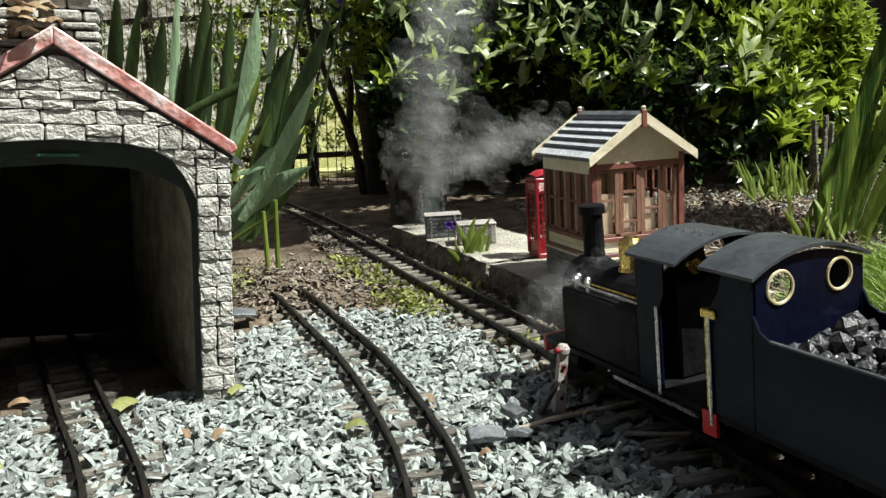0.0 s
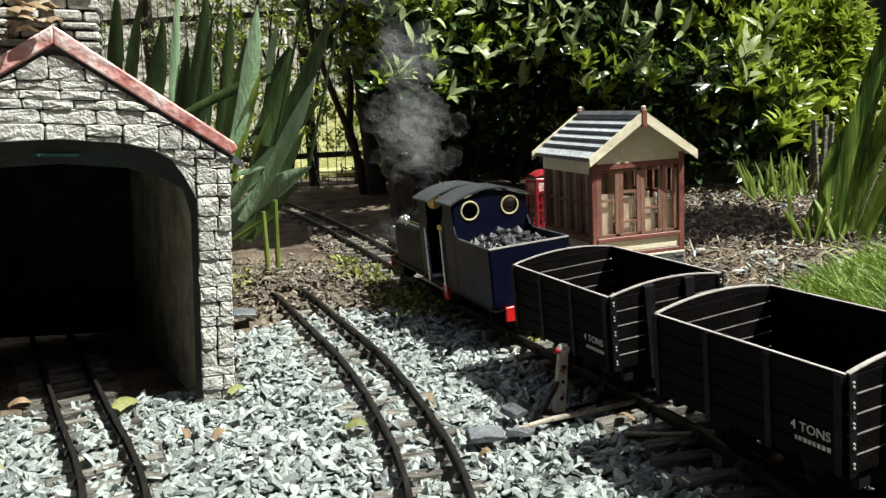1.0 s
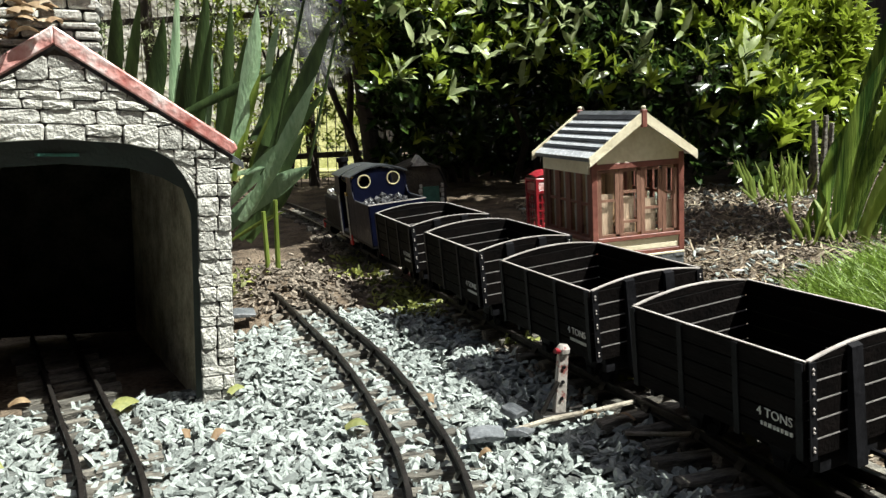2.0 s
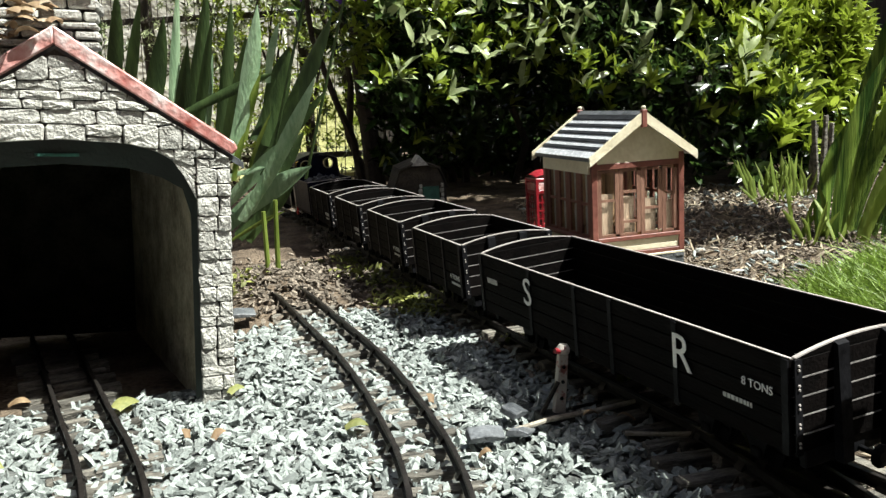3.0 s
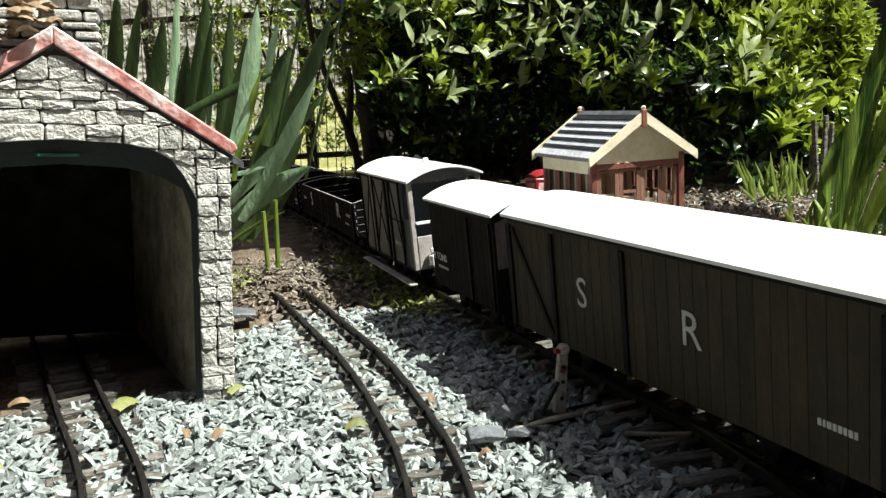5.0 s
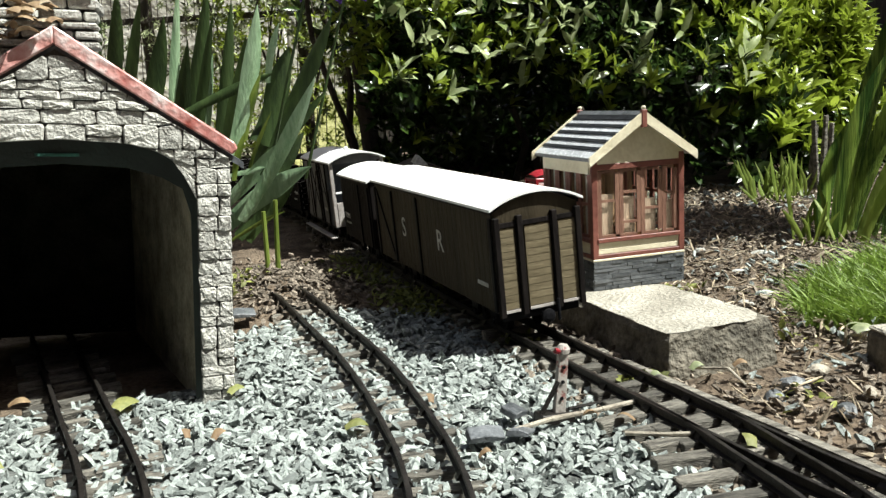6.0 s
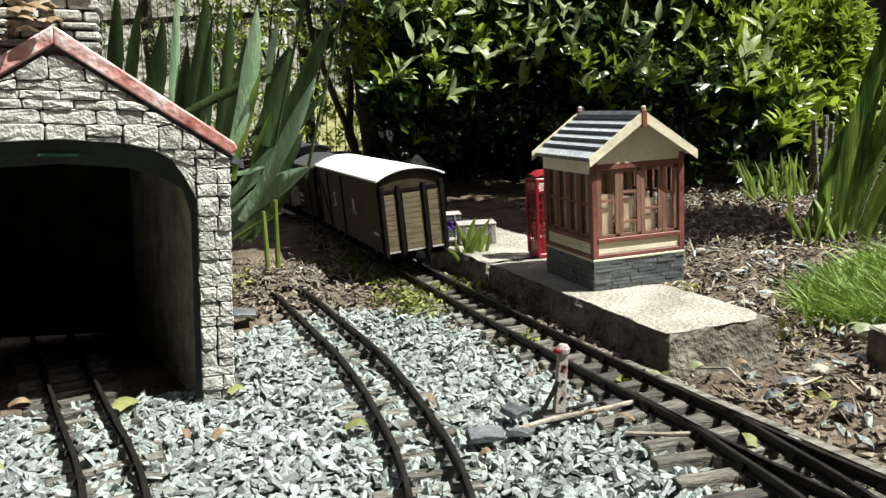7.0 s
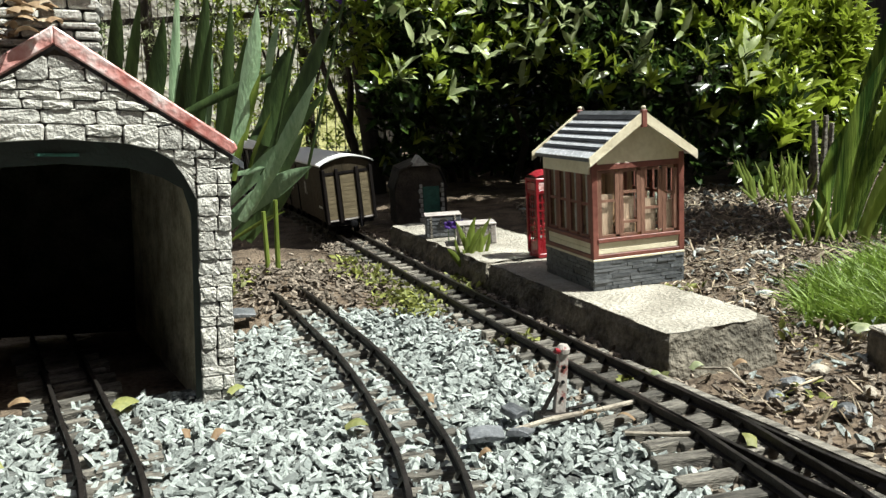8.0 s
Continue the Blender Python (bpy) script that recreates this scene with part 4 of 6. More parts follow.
def long_van():
    L = 0.478
    t = van("bogie_van", "long brown bogie van, white roof, boarded end", L, "van", eave=0.162, bogie=True)
    h = L / 2
    framing(t, (-h + 0.003, 0.028, 0.148, h - 0.003), 0.040, 0.152, 0.056, "black", 0.007)
    brace(t, h - 0.01, 0.148, 0.153, 0.044, 0.0572, "black", 0.005)
    side_text(t, "S", 0.096, 0.100, 0.042, 0.0568, "grey")
    side_text(t, "R", -0.060, 0.100, 0.042, 0.0568, "grey")
    bars(t, -0.2, 0.066, 0.0563, 0.03, high=0.005)
    # end: three boarded panels between dark posts
    for s in (-1, 1):
        for a, b in ((-0.050, -0.027), (-0.016, 0.017), (0.030, 0.050)):
            pnl = part("end_panel", box(s * (h + 0.0022) - 0.0006, s * (h + 0.0022) + 0.0006, a, b, 0.042, 0.138), "vanpanel", t, "tan boarded end panel")
            for k in range(11):
                z = 0.0425 + k * 0.0086
                part("board", box(s * (h + 0.0034) - 0.0006, s * (h + 0.0034) + 0.0006, a + 0.0004, b - 0.0004, z, z + 0.0079), "vanpanel", pnl)
            part("panel_foot", box(s * (h + 0.0045) - 0.0008, s * (h + 0.0045) + 0.0008, a, b, 0.0385, 0.0415), "edge", t)
        for y in (-0.0525, -0.0215, 0.0235, 0.0525):
            part("end_post", box(s * (h + 0.0045) - 0.003, s * (h + 0.0045) + 0.003, y - 0.0035, y + 0.0035, 0.034, 0.152, 0.0007), "vandark", t)
        part("end_beam", box(s * (h + 0.003) - 0.0015, s * (h + 0.003) + 0.0015, -0.052, 0.052, 0.140, 0.145), "vandark", t)
        part("vacuum_pipe", cyl((s * (h + 0.008), -0.018, 0.02), (s * (h + 0.008), -0.018, 0.046), 0.002, n=8), "black", t)
    return t


def locomotive():
    """Side tank engine: cab and bunker at the rear."""
    t = thing("steam_locomotive", "dark blue model tank engine with coal bunker", "locomotive")
    w = 0.053
    rear, cab0, cab1, tank1, front = -0.200, -0.090, 0.043, 0.173, 0.212
    part("footplate", box(rear, front, -w, w, 0.034, 0.040, 0.0008), "black", t)
    part("main_frame", box(rear + 0.01, front - 0.01, -0.016, 0.016, 0.012, 0.034, 0.0008), "black", t)
    for x in (0.0, 0.058, 0.116):
        wheelset(t, x, 0.019, "driving_wheelset")
    wheelset(t, -0.130, 0.013)
    for s in (-1, 1):
        # left tank black where the right is blue: shade put into the paint
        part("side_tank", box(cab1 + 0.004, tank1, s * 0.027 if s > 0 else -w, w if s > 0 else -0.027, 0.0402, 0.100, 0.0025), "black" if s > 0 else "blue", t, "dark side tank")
        part("cylinder", cyl((0.150, s * 0.042, 0.026), (0.195, s * 0.042, 0.026), 0.012, n=16), "black", t)
        part("coupling_rod", box(-0.002, 0.118, s * 0.033 - 0.0012, s * 0.033 + 0.0012, 0.015, 0.019), "steel", t)
        part("cab_side", prism([(cab0, 0.0402), (cab0, 0.153), (cab0 + 0.030, 0.153), (cab0 + 0.034, 0.138), (cab0 + 0.047, 0.120), (cab0 + 0.047, 0.0402)], s * w - 0.001, s * w + 0.001), "blue", t)
        part("cab_side", prism([(cab1 + 0.003, 0.0402), (cab1 + 0.003, 0.153), (cab1 - 0.034, 0.153), (cab1 - 0.034, 0.125), (cab1 - 0.028, 0.112), (cab1 - 0.028, 0.0402)], s * w - 0.001, s * w + 0.001), "blue", t)
        part("handrail", cyl((cab0 + 0.044, s * (w + 0.003), 0.030), (cab0 + 0.044, s * (w + 0.003), 0.118), 0.0014, n=6), "steel", t, "bright vertical handrail")
        part("rail_bracket", box(cab0 + 0.036, cab0 + 0.052, s * w - 0.004, s * w + 0.004, 0.116, 0.123, 0.001), "brass", t, "brass handrail bracket")
        part("door_column", box(cab0 + 0.050, cab0 + 0.055, s * (w - 0.004) - 0.002, s * (w - 0.004) + 0.002, 0.0402, 0.117, 0.001), "brass", t, "tarnished brass column")
        part("handrail", cyl((cab1 - 0.026, s * (w + 0.003), 0.036), (cab1 - 0.026, s * (w + 0.003), 0.112), 0.0014, n=6), "steel", t, "bright vertical handrail")
        part("step", box(cab0 + 0.018, cab1 - 0.02, s * w - 0.006, s * w + 0.004, 0.016, 0.018), "black", t)
        part("step_plate", box(cab0 + 0.040, cab0 + 0.056, s * w - 0.001, s * w + 0.002, 0.020, 0.0395), "red", t, "red step plate")
        part("bunker_side", prism([(rear, 0.0402), (rear, 0.111), (cab0 - 0.018, 0.111), (cab0 - 0.007, 0.116), (cab0 - 0.001, 0.127), (cab0 - 0.001, 0.0402)], s * w - 0.001, s * w + 0.001), "blue", t)
        part("beading", box(rear, cab0 - 0.016, s * w - 0.0014, s * w + 0.0014, 0.1112, 0.1126), "roofblack", t)
    part("bunker_back", box(rear - 0.001, rear + 0.001, -w + 0.0012, w - 0.0012, 0.0402, 0.111), "blue", t)
    part("beading", box(rear - 0.0014, rear + 0.0014, -w, w, 0.1112, 0.1128), "edge", t)
    part("bunker_floor", box(rear + 0.001, cab0 - 0.002, -w + 0.0012, w - 0.0012, 0.088, 0.092), "black", t)
    # cab rear with two round windows, cut as a mesh with holes
    for x, who in ((cab0, "cab_back"), (cab1, "cab_front")):
        bm = bmesh.new()
        n = 10
        arc = [(0.051 - 0.102 * i / n, 0.152 + 0.0135 * (1 - (2 * i / n - 1) ** 2)) for i in range(n + 1)]
        prism([(-0.051, 0.074), (0.051, 0.074)] + arc, x - 0.001, x + 0.001, axis="x", bm=bm)
        o = part(who, bm, "blue", t)
        for s in (-1, 1):
            c = part("tmp_cut", cyl((x - 0.01, s * 0.0285, 0.1435), (x + 0.01, s * 0.0285, 0.1435), 0.0116, n=24), "blue")
            md = o.modifiers.new("hole", "BOOLEAN")
            md.object, md.solver = c, "EXACT"
            dg = bpy.context.evaluated_depsgraph_get()
            dg.update()
            me = bpy.data.meshes.new_from_object(o.evaluated_get(dg))
            o.modifiers.clear()
            o.data = me
            bpy.data.objects.remove(c)
            part("window_rim", ring(0.0119, 0.0013, 24, 6, pose(x - 0.0012 if x == cab0 else x + 0.0012, s * 0.0285, 0.1435, 0, 90, 0)), "palebrass", o, "brass window rim")
    n = 12
    arc = [(-0.057 + 0.114 * i / n, 0.1555 + 0.0155 * (1 - (2 * i / n - 1) ** 2)) for i in range(n + 1)]
    part("cab_roof", prism(arc + [(u, z - 0.0025) for u, z in arc[::-1]], cab0 - 0.005, -0.038, axis="x"), "roofblack", t, "grey black curved cab roof")
    arc = [(u, z - 0.003) for u, z in arc]
    part("cab_roof", prism(arc + [(u, z - 0.0025) for u, z in arc[::-1]], -0.010, cab1 + 0.012, axis="x"), "roofblack", t)
    for k in range(6):
        part("rivet", cyl((-0.004 + 0.011 * k, 0.012 + 0.002 * (k % 2), 0.1665), (-0.004 + 0.011 * k, 0.012 + 0.002 * (k % 2), 0.1698), 0.0012, n=6), "steel", t)
    part("back_head", box(cab1 - 0.02, cab1 - 0.002, -0.028, 0.028, 0.0402, 0.125, 0.002), "black", t)
    part("gauge", cyl((cab1 - 0.024, 0.012, 0.138), (cab1 - 0.020, 0.012, 0.138), 0.007, n=14), "brass", t)
    part("boiler", cyl((cab1 + 0.002, 0, 0.088), (0.185, 0, 0.088), 0.029, n=24), "black", t, smooth=False)
    part("smokebox", cyl((0.1852, 0, 0.088), (0.208, 0, 0.088), 0.031, n=24), "black", t)
    part("chimney", lathe([(0.015, 0), (0.011, 0.004), (0.0105, 0.046), (0.0135, 0.048), (0.0135, 0.056), (0.010, 0.057)], 16, pose(0.190, 0, 0.116)), "black", t)
    part("steam_dome", lathe([(0.014, 0), (0.012, 0.004), (0.012, 0.026), (0.008, 0.032), (0.003, 0.034)], 16, pose(0.126, 0, 0.115)), "brass", t, "polished brass dome")
    part("safety_valve", lathe([(0.008, 0), (0.006, 0.004), (0.006, 0.030), (0.008, 0.032), (0.005, 0.035)], 12, pose(0.064, 0, 0.115)), "brass", t)
    part("tank_rail", cyl((0.05, 0.047, 0.105), (0.165, 0.047, 0.105), 0.0012, n=6), "steel", t)
    for x, y, r in ((0.158, 0.044, 0.004), (0.146, 0.038, 0.003), (0.166, 0.036, 0.0035), (0.135, 0.046, 0.0028)):
        part("valve", lathe([(r * 0.6, 0), (r * 0.5, 0.006), (r, 0.007), (r, 0.010), (r * 0.4, 0.012)], 10, pose(x, y, 0.0995)), "steel", t, "bright steel valve wheel")
    for y in (0.033, 0.042):
        part("pipe", cyl((0.048, y, 0.1025), (0.16, y, 0.1025), 0.0014, n=6), "steel" if y > 0.04 else "brass", t)
    part("buffer_beam", box(rear - 0.006, rear - 0.0012, -0.005, 0.040, 0.022, 0.040, 0.0008), "red", t, "bright red buffer beam")
    part("buffer_beam", box(front, front + 0.005, -w, w, 0.022, 0.040, 0.0008), "red", t)
    part("coupling", cyl((rear - 0.02, 0, 0.028), (rear - 0.006, 0, 0.028), 0.003, n=8), "steel", t)
    rr = random.Random(4)
    for k in range(75):
        s = rr.uniform(0.004, 0.011)
        b = bmesh.new()
        bmesh.ops.create_icosphere(b, subdivisions=1, radius=s)
        for v in b.verts:
            v.co *= rr.uniform(0.6, 1.15)
        y = rr.uniform(-0.042, 0.042)
        x = rr.uniform(rear + 0.01, cab0 - 0.012)
        part("coal_lump", b, "coal", t).location = (x, y, 0.096 + 0.018 * (1 - (y / 0.05) ** 2) * rr.uniform(0.3, 1.1))
    return t


# ---- where the train goes ----
RAIL_LINE = curve_points(MAIN, 0.02)
ORIGIN = min(range(len(RAIL_LINE)), key=lambda i: abs(RAIL_LINE[i].y - 0.9)) * 0.02 - 0.853
# seconds and metres run: steady, then slowing a little
RUN = [(0.0, 0.025), (0.5, 0.282), (1.0, 0.564), (1.6, 0.872), (3.0, 1.638), (3.5, 1.903), (4.0, 2.204), (4.5, 2.464), (5.0, 2.722), (5.8, 3.146), (6.5, 3.474), (7.0, 3.704), (7.5, 3.930), (8.0, 4.158)]


def run(t):
    k = max(i for i in range(len(RUN) - 1) if RUN[i][0] <= t + 1e-9)
    slope = lambda i: (RUN[min(i + 1, len(RUN) - 1)][1] - RUN[max(i - 1, 0)][1]) / (RUN[min(i + 1, len(RUN) - 1)][0] - RUN[max(i - 1, 0)][0])
    (t0, a), (t1, b) = RUN[k], RUN[k + 1]
    h = t1 - t0
    u = (t - t0) / h
    return (2 * u ** 3 - 3 * u * u + 1) * a + (u ** 3 - 2 * u * u + u) * h * slope(k) + (3 * u * u - 2 * u ** 3) * b + (u ** 3 - u * u) * h * slope(k + 1)


LEAN = -2.8


def on_line(s):
    u = (s + ORIGIN) / 0.02
    if u < 0:
        d = RAIL_LINE[1] - RAIL_LINE[0]
        return RAIL_LINE[0] + d * u
    i = min(int(u), len(RAIL_LINE) - 2)
    return RAIL_LINE[i].lerp(RAIL_LINE[i + 1], u - i)


def ride(s, wheelbase):
    a, b = on_line(s - wheelbase / 2), on_line(s + wheelbase / 2)
    d, c = b - a, (a + b) / 2
    return pose(c.x, c.y, RAILTOP + 0.0005, 0, 0, math.degrees(math.atan2(d.y, d.x))) @ pose(0, 0, 0, LEAN, 0, 0)


# middle of each vehicle along the line at the start, and its wheelbase
FIRST = 0.335
TRAIN = []
TRAIN.append((locomotive(), 0.604, 0.12))
_w = goods_wagon()
for k in range(4):
    TRAIN.append((_w, FIRST - 0.103 - 0.248 * k, 0.1))
    if k < 3:
        keep = [q for q in WHEELS if q[0].parent == _w]
        _w2 = copy_thing(_w, pose(0, 0, 0))
        for o in _w2.children:
            for q in keep:
                if o.name.split(".")[0] == "wheelset" and abs(o.location.x - q[1]) < 1e-4 and not any(o is z[0] for z in WHEELS):
                    WHEELS.append((o, q[1], q[2]))
        _w = _w2
TRAIN.append((bogie_wagon(), FIRST - 4 * 0.247 - 0.013 - 0.239, 0.34))
TRAIN.append((brake_van(), -1.210 - 0.136, 0.17))
TRAIN.append((small_van(), -1.564 - 0.105, 0.11))
TRAIN.append((long_van(), -1.818 - 0.239, 0.34))


def motions():
    for t, s0, base in TRAIN:
        walk(t, [(k / 10, ride(s0 + run(k / 10), base)) for k in range(81)])
    for w, x, r in WHEELS:
        walk(w, [(k / 30, pose(x, 0, r, 0, math.degrees(run(k / 30) / r), 0)) for k in range(241)])
    for p, rows in PUFFS:
        walk(p, rows)


# ---- steam ----
PUFFS = []


# ---- garden ----
def blade(root, tip, bend, wide, fold=0.25, n=10, face=(0.25, -1, 0.15)):
    """A sword leaf: a folded strip from root to tip, bowed by bend, turned towards face."""
    root, tip, bend = Vector(root), Vector(tip), Vector(bend)
    bm = bmesh.new()
    rows = []
    axis = (tip - root).normalized()
    side = axis.cross(Vector(face))
    side = side.normalized() if side.length > 0.05 else axis.orthogonal().normalized()
    nrm = side.cross(axis).normalized()
    for i in range(n + 1):
        u = i / n
        p = root.lerp(tip, u) + bend * (4 * u * (1 - u)) * 0.5
        w = wide * 0.5 * (0.62 + 0.9 * u - 0.35 * u * u) * (1 - max(0, (u - 0.55) / 0.45) ** 1.7)
        rows.append([bm.verts.new(p - side * w), bm.verts.new(p - side * w * 0.5 + nrm * w * fold * 0.8), bm.verts.new(p + nrm * w * fold), bm.verts.new(p + side * w * 0.5 + nrm * w * fold * 0.8), bm.verts.new(p + side * w)])
    for a, b in zip(rows, rows[1:]):
        for j in range(4):
            bm.faces.new([a[j], a[j + 1], b[j + 1], b[j]])
    return bm


def add_leaf(v, f, c, way, up, s, w, droop):
    a = way.cross(up)
    if a.length < 0.05:
        return
    a.normalize()
    nn = a.cross(way)
    k = len(v)
    v += [c, c + way * s * 0.35 + a * w + nn * w * 0.35, c + way * s * 0.35 - a * w + nn * w * 0.35, c + way * s * 0.35, c + way * s * 0.7 + a * w * 0.8 + nn * (w * 0.3 - droop * 0.35), c + way * s * 0.7 - a * w * 0.8 + nn * (w * 0.3 - droop * 0.35), c + way * s * 0.7 - nn * droop * 0.4, c + way * s - nn * droop]
    f += [(k, k + 3, k + 1), (k, k + 2, k + 3), (k + 3, k + 6, k + 4, k + 1), (k + 3, k + 2, k + 5, k + 6), (k + 6, k + 7, k + 4), (k + 6, k + 5, k + 7)]


def leaf_mesh(name, v, f, material, parent=None):
    me = bpy.data.meshes.new(name)
    me.from_pydata([tuple(p) for p in v], [], f)
    me.materials.append(M[material])
    me.polygons.foreach_set("use_smooth", [True] * len(me.polygons))
    o = new(name, me)
    o.parent = parent
    o["kind"] = "stuff"
    return o


def rosettes(name, parent, count, place, size, material, seed, per=(5, 9), spread=0.85):
    """Shoots that each carry a whorl of pointed leaves."""
    rr = random.Random(seed)
    v, f = [], []
    for _ in range(count):
        c, axis = place(rr)
        c = Vector(c)
        axis = (Vector(axis) + Vector((rr.gauss(0, 0.4), rr.gauss(0, 0.4), rr.gauss(0, 0.4)))).normalized()
        u = axis.orthogonal().normalized()
        w = axis.cross(u)
        n = rr.randint(*per)
        for k in range(n):
            th = 2 * math.pi * (k + rr.uniform(-0.3, 0.3)) / n
            open_ = spread * rr.uniform(0.6, 1.25)
            way = (axis * math.cos(open_) + (u * math.cos(th) + w * math.sin(th)) * math.sin(open_)).normalized()
            s = size * rr.uniform(0.65, 1.25)
            add_leaf(v, f, c + axis * rr.uniform(-0.4, 0.1) * size, way, axis + Vector((rr.gauss(0, 0.15), rr.gauss(0, 0.15), rr.gauss(0, 0.15))), s, s * rr.uniform(0.12, 0.18), s * rr.uniform(0.05, 0.3))
    return leaf_mesh(name, v, f, material, parent)


def hedge_face(x, z):
    """Depth of the hedge's face: hollow behind the cabin, leaning back into the sun at its open end."""
    y = 2.62 - 0.30 * min(1, max(0, z - 0.05) / 0.27) + 0.85 * max(0, z - 0.32)
    y += 0.42 * math.exp(-((x - 0.24) / 0.20) ** 2 - max(0, z - 0.18) ** 2 / 0.05)
    k = max(0, min(1, (x - 0.35) / 0.45))
    y = y * (1 - k) + (2.12 + 0.75 * z + 1.0 * max(0, x - 1.12)) * k
    return y + 0.13 * noise.noise((x * 3.2, z * 3.2, 1)) + 0.08 * noise.noise((x * 8, z * 8, 4))


def hedge():
    t = thing("laurel_hedge", "tall dense evergreen hedge with glossy dark leaves", "hedge")
    def front(r):
        x, z = r.uniform(-0.17, 1.30), r.uniform(0.06, 0.72)
        return (x, hedge_face(x, z) + abs(r.gauss(0, 0.07)), z), (0.15, -0.7, 0.55)
    def far(r):
        x, z = r.uniform(-0.08, 1.35), r.uniform(0.05, 0.75)
        return (x, 2.9 + r.uniform(0, 0.3), z), (0, -0.7, 0.3)
    # sunlit-coloured leaves, thickest at the open end and the top
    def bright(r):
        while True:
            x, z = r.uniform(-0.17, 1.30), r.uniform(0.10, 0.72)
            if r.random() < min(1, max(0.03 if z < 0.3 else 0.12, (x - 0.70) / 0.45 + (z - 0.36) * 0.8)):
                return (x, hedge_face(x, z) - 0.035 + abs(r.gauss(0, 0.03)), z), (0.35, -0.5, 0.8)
    rosettes("foliage", t, 1350, front, 0.060, "laurel", 1)
    # a few pale leaves set in front as painted glints
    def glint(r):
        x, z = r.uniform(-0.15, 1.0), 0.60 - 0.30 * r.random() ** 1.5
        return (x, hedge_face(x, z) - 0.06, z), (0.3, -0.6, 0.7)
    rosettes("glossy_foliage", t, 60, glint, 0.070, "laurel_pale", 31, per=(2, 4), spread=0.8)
    rosettes("inner_foliage", t, 420, far, 0.085, "laurel", 2)
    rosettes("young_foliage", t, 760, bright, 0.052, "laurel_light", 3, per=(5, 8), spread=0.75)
    # unseen leaves added above the view, spaced to shade the lower hedge and soil
    def crest(r):
        while True:
            x, y, z = r.uniform(-0.15, 1.02), r.uniform(1.60, 2.60), r.uniform(0.86, 1.10)
            # apart from the rest, an added tuft that shades the bed
            if r.random() < 0.10:
                return (r.uniform(1.04, 1.24), r.uniform(1.46, 1.76), z), (0.1, -0.3, 0.9)
            if x > -0.05 and y > (2.27 if 0.5 < x < 0.88 else 2.15) or x < 0.5 and y < 1.74 or x > 0.75 and y < 1.75:
                continue
            if noise.noise((x * 5, y * 5, 7)) > -0.36:
                return (x, y, z), (0.1, -0.3, 0.9)
    rosettes("crest", t, 940, crest, 0.085, "laurel", 6)
    def left_end(r):
        x, z = r.uniform(-0.27, 0.06), 0.62 - 0.26 * r.random() ** 1.4
        return (x, 2.42 + 0.5 * max(0, 0.6 - z) + abs(r.gauss(0, 0.07)), z), (0.4, -0.6, 0.6)
    # the sunlit leaf colour again, for the lit left end
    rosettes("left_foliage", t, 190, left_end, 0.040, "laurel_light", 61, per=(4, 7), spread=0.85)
    # boughs added to carry the unseen leaves
    bm = bmesh.new()
    for a, b, r0 in (((1.20, 2.62, -0.02), (1.24, 2.55, 0.55), 0.015), ((1.24, 2.55, 0.55), (1.22, 2.2, 0.86), 0.012), ((1.22, 2.2, 0.86), (1.14, 1.55, 0.95), 0.009)):
        cyl(a, b, r0, r0 * 0.8, 6, bm)
    part("bough", bm, "twig", t)
    rb = random.Random(77)
    for k in range(12):
        x = rb.uniform(-0.1, 0.9)
        p = [(x, 2.9, -0.02), (x, 2.86, 0.5), (x + rb.uniform(-0.05, 0.05), 2.62, 0.86), (x + rb.uniform(-0.1, 0.1), 2.25, 0.98), (x + rb.uniform(-0.12, 0.12), 1.8, 1.0)]
        bm = bmesh.new()
        for j, (a, b) in enumerate(zip(p, p[1:])):
            cyl(a, b, 0.014 - 0.003 * j, 0.011 - 0.003 * j, 6, bm)
        part("bough", bm, "twig", t)
    rr = random.Random(2)
    for k in range(22):
        p = Vector((rr.uniform(-0.25, 1.2), rr.uniform(2.72, 2.9), -0.01))
        bm = bmesh.new()
        for j in range(5):
            q = p + Vector((rr.uniform(-0.08, 0.08), rr.uniform(-0.09, 0.03), rr.uniform(0.12, 0.22)))
            cyl(p, q, 0.014 - j * 0.002, 0.012 - j * 0.002, 6, bm)
            p = q
        part("stem", bm, "twig", t)
    # flat dark box for the shade deep inside the hedge
    part("inner_mass", box(-0.10, 1.35, 3.22, 3.3, -0.05, 0.8), "twig", t, "dark backing for the shaded inside of the hedge")


hedge()


